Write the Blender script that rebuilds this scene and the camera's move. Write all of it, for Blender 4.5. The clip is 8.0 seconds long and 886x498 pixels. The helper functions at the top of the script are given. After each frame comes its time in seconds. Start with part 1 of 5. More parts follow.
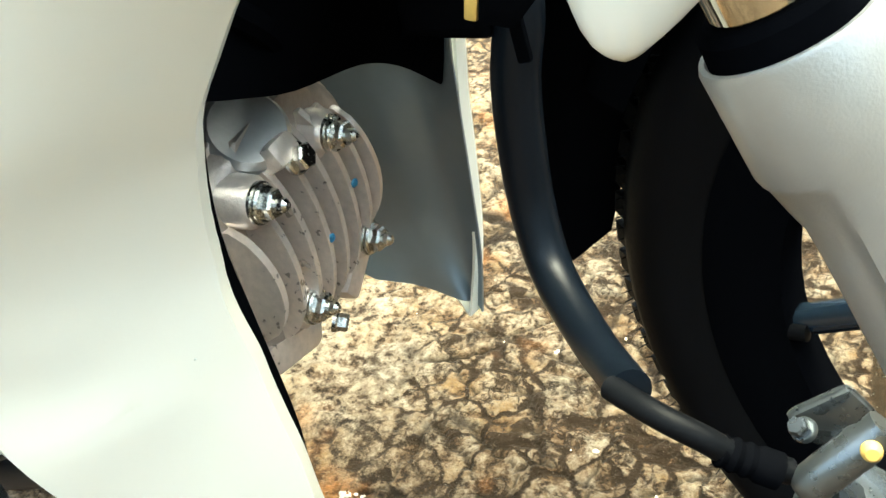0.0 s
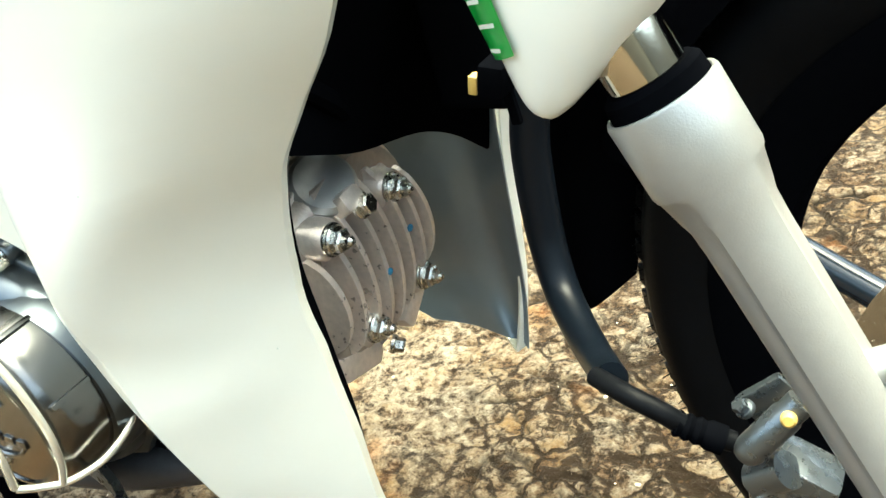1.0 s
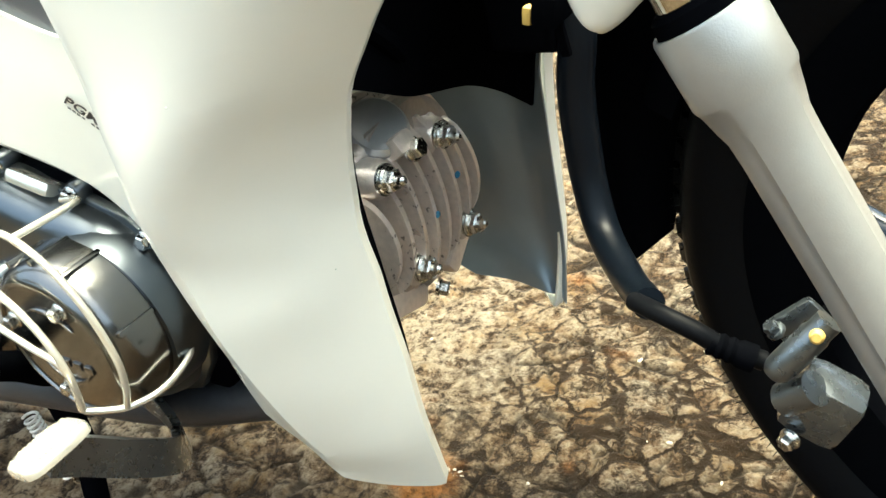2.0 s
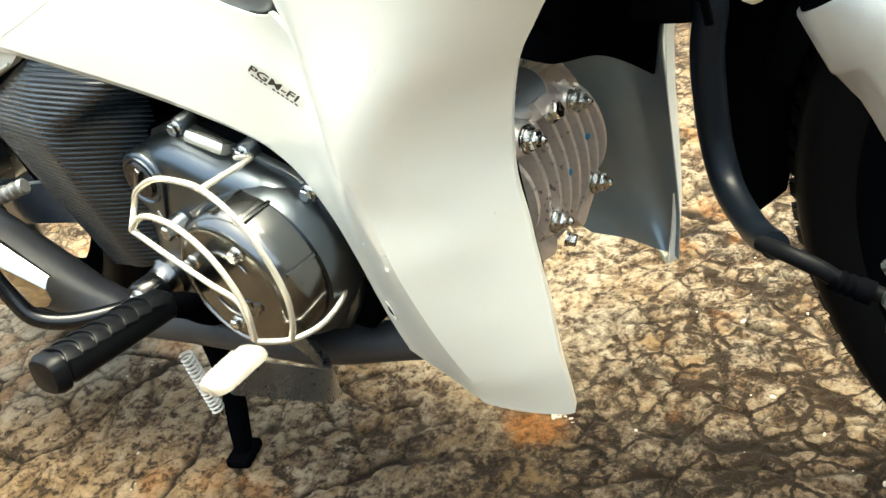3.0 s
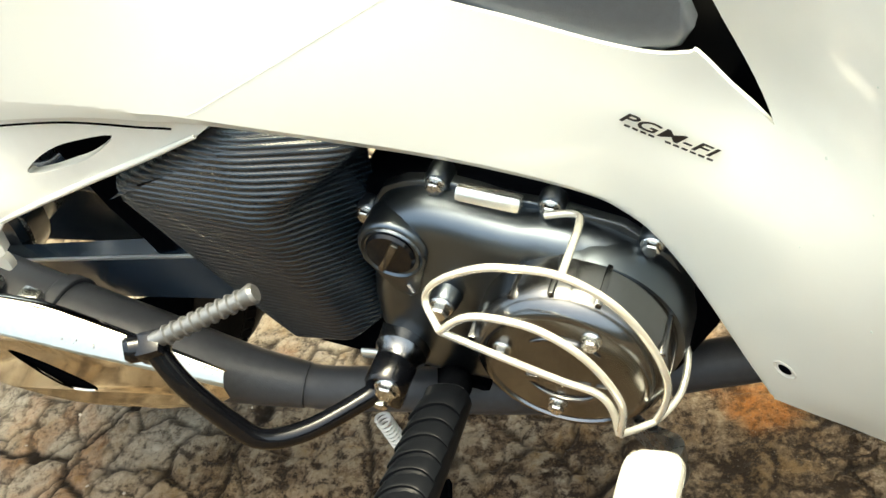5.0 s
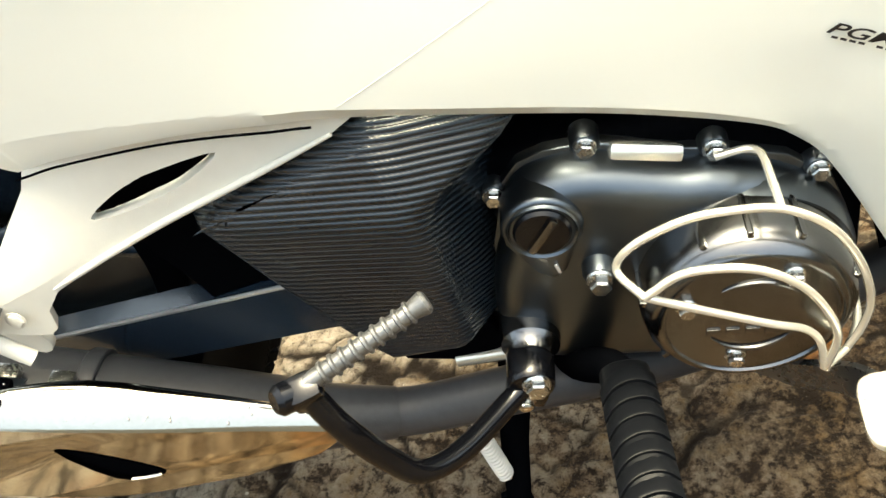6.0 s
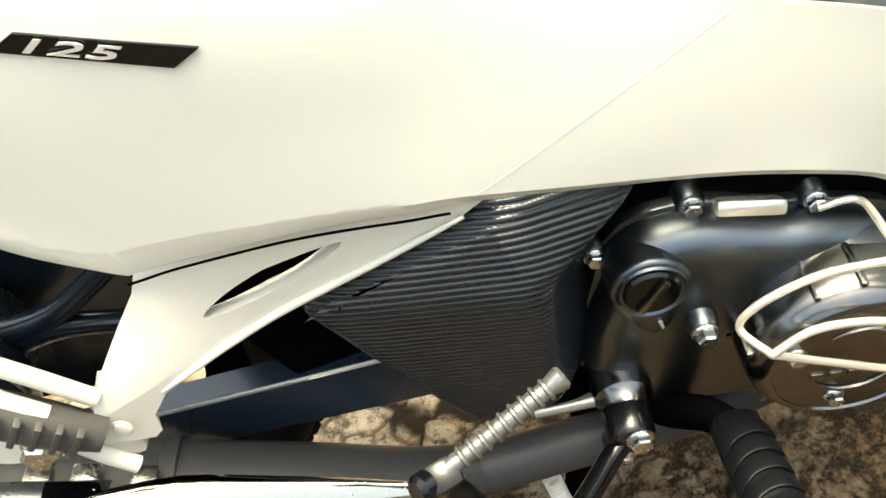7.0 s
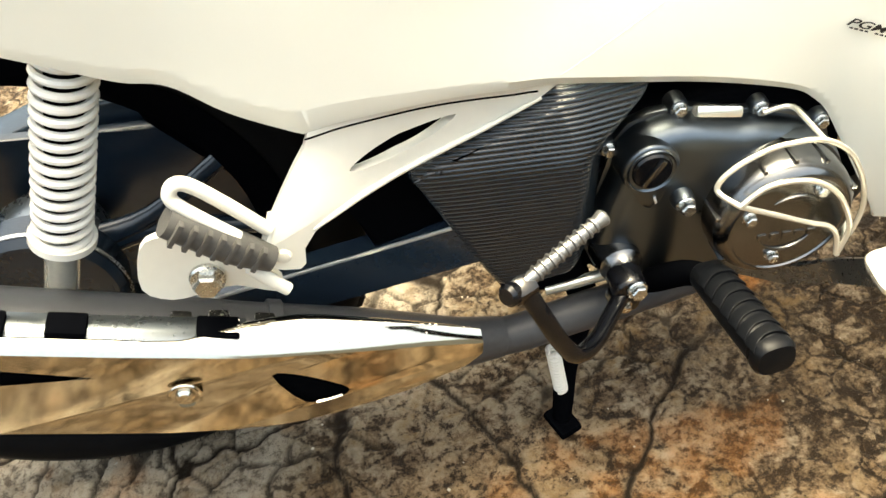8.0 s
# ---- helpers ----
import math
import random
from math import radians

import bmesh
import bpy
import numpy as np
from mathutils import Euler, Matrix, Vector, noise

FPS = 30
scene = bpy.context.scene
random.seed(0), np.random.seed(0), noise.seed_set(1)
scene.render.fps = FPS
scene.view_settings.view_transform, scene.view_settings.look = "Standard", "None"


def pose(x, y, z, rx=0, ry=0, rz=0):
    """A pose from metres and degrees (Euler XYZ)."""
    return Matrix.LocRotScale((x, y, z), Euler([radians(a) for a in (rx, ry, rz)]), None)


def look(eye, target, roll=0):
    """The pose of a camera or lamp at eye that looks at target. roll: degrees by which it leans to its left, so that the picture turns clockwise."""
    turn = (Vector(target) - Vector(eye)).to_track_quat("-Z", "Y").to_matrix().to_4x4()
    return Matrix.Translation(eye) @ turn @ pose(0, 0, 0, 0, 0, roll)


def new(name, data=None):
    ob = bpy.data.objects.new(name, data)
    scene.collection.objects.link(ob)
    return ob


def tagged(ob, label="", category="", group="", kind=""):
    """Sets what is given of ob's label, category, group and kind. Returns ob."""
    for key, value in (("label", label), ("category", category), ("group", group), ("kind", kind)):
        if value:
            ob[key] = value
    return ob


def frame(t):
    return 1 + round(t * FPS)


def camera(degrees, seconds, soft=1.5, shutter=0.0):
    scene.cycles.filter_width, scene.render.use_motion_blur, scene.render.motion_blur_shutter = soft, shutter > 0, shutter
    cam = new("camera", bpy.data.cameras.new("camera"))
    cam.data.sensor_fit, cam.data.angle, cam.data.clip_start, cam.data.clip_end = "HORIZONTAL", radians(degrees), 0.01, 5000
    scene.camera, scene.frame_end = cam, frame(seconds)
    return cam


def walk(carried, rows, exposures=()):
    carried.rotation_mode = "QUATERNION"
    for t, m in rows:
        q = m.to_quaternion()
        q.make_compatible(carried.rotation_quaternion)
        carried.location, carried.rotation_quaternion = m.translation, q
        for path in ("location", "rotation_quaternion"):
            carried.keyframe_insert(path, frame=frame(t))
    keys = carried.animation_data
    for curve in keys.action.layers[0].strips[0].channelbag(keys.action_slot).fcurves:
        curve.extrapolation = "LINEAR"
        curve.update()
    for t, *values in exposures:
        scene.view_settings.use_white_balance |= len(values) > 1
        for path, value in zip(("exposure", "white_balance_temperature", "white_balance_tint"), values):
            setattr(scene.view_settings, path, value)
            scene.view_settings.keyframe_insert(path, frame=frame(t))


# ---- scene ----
cam = camera(54.1, 8.0, soft=1.5, shutter=0.0)
PATH = [
    (0, (0.482, -0.283, 0.535), (-0.302, 1.136, -0.637), -11.5),
    (0.2, (0.496, -0.297, 0.551), (-0.369, 1.147, -0.53), -12.6),
    (0.5, (0.521, -0.319, 0.557), (-0.42, 1.103, -0.488), -13.2),
    (1, (0.541, -0.346, 0.561), (-0.434, 1.089, -0.434), -13.9),
    (1.2, (0.541, -0.349, 0.563), (-0.426, 1.089, -0.436), -13.2),
    (2.3, (0.551, -0.401, 0.549), (-0.543, 0.937, -0.458), -14.8),
    (2.5, (0.55, -0.415, 0.552), (-0.585, 0.881, -0.464), -15.4),
    (3, (0.554, -0.448, 0.575), (-0.63, 0.818, -0.422), -16.2),
    (3.5, (0.541, -0.496, 0.601), (-0.642, 0.782, -0.383), -16.7),
    (4, (0.423, -0.477, 0.609), (-0.711, 0.774, -0.463), -17.1),
    (4.2, (0.379, -0.446, 0.63), (-0.721, 0.801, -0.481), -16.8),
    (5.3, (0.168, -0.445, 0.692), (-0.52, 0.851, -0.666), -20.8),
    (5.5, (0.129, -0.467, 0.703), (-0.433, 0.866, -0.679), -19.2),
    (6, (0.02, -0.466, 0.68), (-0.416, 0.918, -0.696), -21.2),
    (6.5, (-0.049, -0.435, 0.693), (-0.408, 0.96, -0.695), -20.8),
    (7, (-0.077, -0.432, 0.727), (-0.325, 0.952, -0.696), -20.0),
    (7.5, (-0.118, -0.517, 0.769), (-0.144, 0.884, -0.658), -16.2),
    (8, (-0.221, -0.61, 0.795), (-0.158, 0.804, -0.618), -11.1),
]
walk(cam, [(t, look(eye, target, roll)) for t, eye, target, roll in PATH], [(0.0, 3.12, 6600, -12), (1.2, 2.97, 6600, -12), (2.5, 2.72, 6900, -7), (3.5, 3.02, 6950, -7), (4.2, 3.0, 7100, -7), (5.5, 2.55, 7300, -4), (6.5, 2.58, 7500, -3), (7.0, 2.45, 7500, -3), (8.0, 2.70, 7700, -2)])

# ---- daylight: bright overcast, veiled sun high up ----
world = bpy.data.worlds.new("sky")
scene.world = world
world.use_nodes = True
wn, wl = world.node_tree.nodes, world.node_tree.links
sky = wn.new("ShaderNodeTexSky")
sky.sky_type, sky.sun_disc = "NISHITA", False
ELEVATION, AZIMUTH = radians(80), radians(30)
sky.sun_elevation, sky.sun_rotation = ELEVATION, AZIMUTH
sky.air_density, sky.dust_density, sky.ozone_density = 1.0, 9.0, 0.6
wn["Background"].inputs["Strength"].default_value = 0.15
wl.new(sky.outputs[0], wn["Background"].inputs[0])
sun = new("sun", bpy.data.lights.new("sun", "SUN"))
sun.data.energy, sun.data.angle, sun.data.color = 0.95, radians(30), (1.0, 0.96, 0.86)
SUN_AT = (math.cos(ELEVATION) * math.sin(AZIMUTH), math.cos(ELEVATION) * math.cos(AZIMUTH), math.sin(ELEVATION))
sun.matrix_world = look((0, 0, 0), [-c for c in SUN_AT])


# ---- materials ----
def material(name, colour, rough=0.5, metal=0.0, coat=0.0, grain=0.0, grain_size=60.0, bump=0.0, bump_size=200.0, rough_var=0.0, shine=0.5):
    """A surface with colour variation at two scales, fine relief and uneven gloss."""
    m = bpy.data.materials.new(name)
    m.use_nodes = True
    n, l = m.node_tree.nodes, m.node_tree.links
    b = n["Principled BSDF"]
    b.inputs["Roughness"].default_value, b.inputs["Metallic"].default_value = rough, metal
    b.inputs["Specular IOR Level"].default_value = shine
    b.inputs["Coat Weight"].default_value, b.inputs["Coat Roughness"].default_value = coat, 0.06
    at = n.new("ShaderNodeTexCoord")
    big, fine = n.new("ShaderNodeTexNoise"), n.new("ShaderNodeTexNoise")
    big.inputs["Scale"].default_value, big.inputs["Detail"].default_value = grain_size * 0.25, 4
    fine.inputs["Scale"].default_value, fine.inputs["Detail"].default_value = grain_size * 4, 5
    for tex in (big, fine):
        l.new(at.outputs["Object"], tex.inputs["Vector"])
    both = n.new("ShaderNodeMix")
    both.data_type, both.inputs[0].default_value = "FLOAT", 0.5
    l.new(big.outputs["Fac"], both.inputs[2])
    l.new(fine.outputs["Fac"], both.inputs[3])
    ramp = n.new("ShaderNodeMapRange")
    ramp.inputs[1].default_value, ramp.inputs[2].default_value = 0.3, 0.7
    ramp.inputs[3].default_value, ramp.inputs[4].default_value = 1 - grain, 1 + grain
    l.new(both.outputs[0], ramp.inputs[0])
    tint = n.new("ShaderNodeVectorMath")
    tint.operation = "SCALE"
    tint.inputs[0].default_value = colour
    l.new(ramp.outputs[0], tint.inputs["Scale"])
    l.new(tint.outputs[0], b.inputs["Base Color"])
    if rough_var:
        rr = n.new("ShaderNodeMapRange")
        rr.inputs[1].default_value, rr.inputs[2].default_value = 0.3, 0.7
        rr.inputs[3].default_value, rr.inputs[4].default_value = max(0.02, rough - rough_var), rough + rough_var
        l.new(both.outputs[0], rr.inputs[0])
        l.new(rr.outputs[0], b.inputs["Roughness"])
    if bump:
        tex, bu = n.new("ShaderNodeTexNoise"), n.new("ShaderNodeBump")
        tex.inputs["Scale"].default_value, tex.inputs["Detail"].default_value = bump_size, 6
        l.new(at.outputs["Object"], tex.inputs["Vector"])
        bu.inputs["Strength"].default_value, bu.inputs["Distance"].default_value = bump, 0.001
        l.new(tex.outputs["Fac"], bu.inputs["Height"])
        l.new(bu.outputs[0], b.inputs["Normal"])
    return m


WHITE = material("pearl_white_paint", (0.775, 0.775, 0.685), 0.3, 0, 0.35, 0.012, 8)
WHITE_SATIN = material("white_painted_steel", (0.64, 0.625, 0.55), 0.4, 0, 0.2, 0.03, 30, 0.12, 900)
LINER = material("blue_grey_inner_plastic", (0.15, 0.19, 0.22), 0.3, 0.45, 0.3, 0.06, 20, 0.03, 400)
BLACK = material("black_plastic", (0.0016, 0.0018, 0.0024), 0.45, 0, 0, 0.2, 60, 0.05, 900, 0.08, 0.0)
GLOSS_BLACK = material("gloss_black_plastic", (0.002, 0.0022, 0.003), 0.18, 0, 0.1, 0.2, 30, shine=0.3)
TRIM_GREY = material("dark_grey_trim", (0.09, 0.10, 0.11), 0.4, 0, 0.1, 0.1, 60, 0.3, 1500)
COVER = material("graphite_painted_aluminium", (0.102, 0.119, 0.135), 0.34, 1.0, 0.2, 0.03, 40, 0.03, 700, 0.02)
DOME = material("worn_graphite_aluminium", (0.155, 0.156, 0.155), 0.22, 1.0, 0.3, 0.08, 40, 0.04, 700, 0.04)
CAST = material("cast_aluminium", (0.74, 0.66, 0.59), 0.33, 0.6, 0, 0.18, 60, 0.3, 700, 0.1)
STEEL = material("zinc_plated_steel", (0.55, 0.55, 0.52), 0.25, 1.0, 0, 0.12, 120, 0.15, 900, 0.08)
CHROME = material("chrome", (0.54, 0.50, 0.42), 0.09, 1.0, 0, 0.06, 60, 0.02, 300, 0.03)
SATIN_CHROME = material("pale_coated_rod", (0.80, 0.77, 0.66), 0.22, 0.7, 0.3, 0.06, 80, 0.08, 500)
RUBBER = material("black_rubber", (0.0024, 0.0028, 0.0036), 0.5, 0, 0, 0.25, 80, 0.1, 600, 0.08, 0.06)
HOSE = material("black_hose_sleeve", (0.002, 0.0035, 0.006), 0.36, 0, 0, 0.15, 80, 0.1, 1400, shine=0.15)
PIPE = material("matt_black_heatproof_paint", (0.034, 0.036, 0.040), 0.45, 0, 0, 0.2, 50, 0.2, 900, 0.1, 0.3)
ARM = material("dark_blue_grey_steel", (0.010, 0.018, 0.028), 0.22, 0, 0.12, 0.1, 40, shine=0.45)
FORK = material("silver_painted_fork", (0.315, 0.316, 0.298), 0.32, 0.45, 0.3, 0.05, 60, 0.12, 1500, 0.04)
# darker copy of CAST, with the shade between the fins in its colour
CAST_SHADE = material("cast_aluminium_fin_shade", (0.40, 0.355, 0.315), 0.4, 0.6, 0, 0.2, 60, 0.35, 700, 0.1)
CAP_GREY = material("smooth_grey_alloy", (0.42, 0.43, 0.43), 0.3, 0.7, 0.1, 0.06, 60, 0.06, 600)
SPRING = material("white_coated_spring", (0.68, 0.66, 0.60), 0.3, 0, 0.3, 0.05, 60)
BLUE_STEEL = material("grey_blue_alloy", (0.125, 0.140, 0.150), 0.28, 0.85, 0.3, 0.06, 60, 0.05, 500, 0.05)
YELLOW = material("yellow_mark", (0.50, 0.34, 0.09), 0.5, 0, 0, 0.1, 100)
GREEN = material("green_label", (0.012, 0.27, 0.035), 0.3, 0, 0.3, 0.05, 60)
INK = material("black_print", (0.008, 0.008, 0.009), 0.3, 0, 0.2, 0.1, 60)
PALE_INK = material("pale_print", (0.62, 0.66, 0.58), 0.4, 0, 0, 0.05, 60)
GREY_RIB = material("worn_grey_steel", (0.17, 0.17, 0.165), 0.32, 0.7, 0, 0.2, 120, 0.3, 900)
PEG = material("glossy_black_rubber", (0.003, 0.0034, 0.0042), 0.32, 0, 0, 0.2, 80, 0.08, 600, shine=0.09)
STEP_GREY = material("dark_grey_rubber", (0.060, 0.058, 0.054), 0.5, 0, 0, 0.25, 80, 0.2, 500, 0.1, 0.3)
WHITE_PRINT = material("bright_silver", (0.80, 0.82, 0.82), 0.15, 0.6, 0.3, 0.03, 60)
SEAM_SHADE = material("panel_joint_shade", (0.66, 0.65, 0.56), 0.6)
BLUE_DOT = material("blue_paint_dot", (0.03, 0.16, 0.28), 0.5, 0, 0, 0.1, 200)


from mathutils.geometry import tessellate_polygon

# ---- building helpers ----
bike = new("motorcycle")
tagged(bike, "white underbone motorcycle with chrome silencer on its centre stand", "motorcycle")


def part(name, bm, mat, parent=None, label="", smooth=35):
    """Links a bmesh as one mesh object under a thing or part. smooth: degrees up to which edges are shaded round."""
    me = bpy.data.meshes.new(name)
    bmesh.ops.recalc_face_normals(bm, faces=bm.faces)
    bm.to_mesh(me)
    bm.free()
    me.materials.append(mat)
    me.shade_flat() if smooth == 0 else me.shade_smooth()
    if smooth and smooth < 180:
        me.set_sharp_from_angle(angle=radians(smooth))
    ob = new(name, me)
    ob.parent = parent if parent is not None else bike
    if label:
        tagged(ob, label)
    return ob


def spline(points, steps):
    """Catmull-Rom through points (any dimension)."""
    p = [np.array(q, float) for q in points]
    p = [2 * p[0] - p[1], *p, 2 * p[-1] - p[-2]]
    out = []
    for a, b, c, d in zip(p, p[1:], p[2:], p[3:]):
        for k in range(steps):
            t = k / steps
            out.append(0.5 * (2 * b + (c - a) * t + (2 * a - 5 * b + 4 * c - d) * t * t + (3 * b - a - 3 * c + d) * t**3))
    out.append(p[-2])
    return [tuple(float(c) for c in q) for q in out]


def grid_faces(bm, rows, closed=False, caps=False):
    vs = [[bm.verts.new(q) for q in row] for row in rows]
    for r, s in zip(vs, vs[1:]):
        n = len(r)
        for k in range(n if closed else n - 1):
            bm.faces.new((r[k], r[(k + 1) % n], s[(k + 1) % n], s[k]))
    if caps:
        bm.faces.new(vs[0][::-1])
        bm.faces.new(vs[-1])
    return vs


def loft(sections, across=4, along=4, thick=0.0, bm=None, out=None):
    """A smooth sheet through rows of points."""
    bm = bm or bmesh.new()
    rows = [spline(s, across) for s in sections]
    cols = [spline([r[k] for r in rows], along) for k in range(len(rows[0]))]
    grid_faces(bm, [[c[k] for c in cols] for k in range(len(cols[0]))])
    if thick:
        thicken(bm, thick, out)
    return bm


def thicken(bm, thick, out=None):
    """Gives a sheet thickness on its inner side; out: a point on its outer side, or the direction away from the middle plane."""
    bmesh.ops.recalc_face_normals(bm, faces=bm.faces)
    score = sum((f.normal.dot(Vector(out) - f.calc_center_median()) if out else f.normal.y * (f.calc_center_median().y + 0.006)) for f in bm.faces)
    if score < 0:
        bmesh.ops.reverse_faces(bm, faces=bm.faces[:])
    bm.normal_update()
    faces, rim = bm.faces[:], [e for e in bm.edges if len(e.link_faces) == 1]
    back = {v: bm.verts.new(v.co - v.normal * thick) for v in bm.verts[:]}
    edges = [(e.verts[0], e.verts[1]) for e in rim]
    for f in faces:
        bm.faces.new([back[v] for v in reversed(f.verts[:])])
    for a, b in edges:
        bm.faces.new((a, b, back[b], back[a]))


def mirror(points, y=-0.006):
    return [(p[0], 2 * y - p[1], p[2]) for p in points]


def tube(points, radius, steps=6, segs=12, bm=None, straight=False, caps=True):
    """A round bar through points; radius a number or one a point."""
    bm = bm or bmesh.new()
    rad = radius if hasattr(radius, "__len__") else [radius] * len(points)
    four = [(*p, r) for p, r in zip(points, rad)]
    line = [np.array(q, float) for q in (four if straight else spline(four, steps))]
    rows, up = [], None
    for k, q in enumerate(line):
        d = Vector((line[min(k + 1, len(line) - 1)] - line[max(k - 1, 0)])[:3]).normalized()
        if up is None:
            up = d.orthogonal().normalized()
        up = (up - d * up.dot(d)).normalized()
        side = d.cross(up)
        rows.append([Vector(q[:3]) + float(q[3]) * (math.cos(2 * math.pi * i / segs) * up + math.sin(2 * math.pi * i / segs) * side) for i in range(segs)])
    grid_faces(bm, rows, closed=True, caps=caps)
    return bm


def frame_of(axis):
    z = Vector(axis).normalized()
    x = z.orthogonal().normalized()
    return x, z.cross(x), z


def lathe(profile, origin, axis, segs=32, bm=None, squash=1.0, caps=True):
    """Rings of (radius, height) round an axis."""
    bm = bm or bmesh.new()
    x, y, z = frame_of(axis)
    o = Vector(origin)
    rows = [[o + z * h + max(r, 1e-4) * (math.cos(2 * math.pi * i / segs) * x + squash * math.sin(2 * math.pi * i / segs) * y) for i in range(segs)] for r, h in profile]
    grid_faces(bm, rows, closed=True, caps=caps)
    return bm


def block(centre, size, turn=(0, 0, 0), bevel=0.002, bm=None):
    bm = bm or bmesh.new()
    m = pose(*centre, *turn) @ Matrix.Diagonal((*size, 1))
    vs = bmesh.ops.create_cube(bm, size=1, matrix=m)["verts"]
    if bevel:
        es = {e for v in vs for e in v.link_edges}
        bmesh.ops.bevel(bm, geom=list(es), offset=bevel, segments=2, affect="EDGES", profile=0.6)
    return bm


def prism(outline, y0, y1, bevel=0.003, segs=3, bm=None):
    """A plate with an outline in x and z between two depths, its outer rim rounded."""
    bm = bm or bmesh.new()
    back = [bm.verts.new((x, y0, z)) for x, z in outline]
    front = [bm.verts.new((x, y1, z)) for x, z in outline]
    n = len(outline)
    top = bm.faces.new(front)
    bm.faces.new(back[::-1])
    for k in range(n):
        bm.faces.new((back[k], back[(k + 1) % n], front[(k + 1) % n], front[k]))
    if bevel:
        bmesh.ops.bevel(bm, geom=list(top.edges), offset=bevel, segments=segs, affect="EDGES", profile=0.5)
    return bm


def plate(outer, holes, depth, thick, cuts=()):
    """A sheet with an outline and holes in x and z, depth(x, z) giving y; cuts: values of x at which it may bend."""
    loops = [[Vector((x, 0, z)) for x, z in loop] for loop in (outer, *holes)]
    tris = tessellate_polygon([[Vector((p.x, p.z, 0)) for p in loop] for loop in loops])
    bm = bmesh.new()
    vs = [bm.verts.new(p) for loop in loops for p in loop]
    for t in tris:
        bm.faces.new([vs[k] for k in t])
    for x in cuts:
        bmesh.ops.bisect_plane(bm, geom=bm.verts[:] + bm.edges[:] + bm.faces[:], plane_co=(x, 0, 0), plane_no=(1, 0, 0))
    for v in bm.verts:
        v.co.y = depth(v.co.x, v.co.z)
    thicken(bm, thick)
    return bm


def rounded(points, steps=4):
    p = [*points, *points[:3]]
    out = []
    for a, b, c, d in zip(p, p[1:], p[2:], p[3:]):
        a, b, c, d = (np.array(q) for q in (a, b, c, d))
        for k in range(steps):
            t = k / steps
            out.append(tuple(0.5 * (2 * b + (c - a) * t + (2 * a - 5 * b + 4 * c - d) * t * t + (3 * b - a - 3 * c + d) * t**3)))
    return out


def bolt(parent, place, axis, r=0.006, h=0.006, mat=None, name="bolt", stud=0.0, label=""):
    """A flanged hexagon head, with a stud end where it is a nut."""
    bm = bmesh.new()
    lathe([(0, 0), (r * 1.45, 0), (r * 1.45, h * 0.22), (r * 1.3, h * 0.34), (0, h * 0.34)], place, axis, 20, bm)
    x, y, z = frame_of(axis)
    o = Vector(place)
    prof = [(r * 1.12, 0.3), (r * 1.15, 0.42), (r * 1.15, 0.86), (r * 0.95, 1.0)]
    rows = [[o + z * h * k + q * (math.cos(i * math.pi / 3) * x + math.sin(i * math.pi / 3) * y) for i in range(6)] for q, k in prof]
    grid_faces(bm, rows, closed=True, caps=True)
    if stud:
        lathe([(r * 0.55, h * 0.9), (r * 0.55, h + stud * 0.7), (r * 0.3, h + stud), (0, h + stud)], place, axis, 12, bm)
    return part(name, bm, mat or STEEL, parent, label, 30)


# ---- ground ----
from mathutils.bvhtree import BVHTree


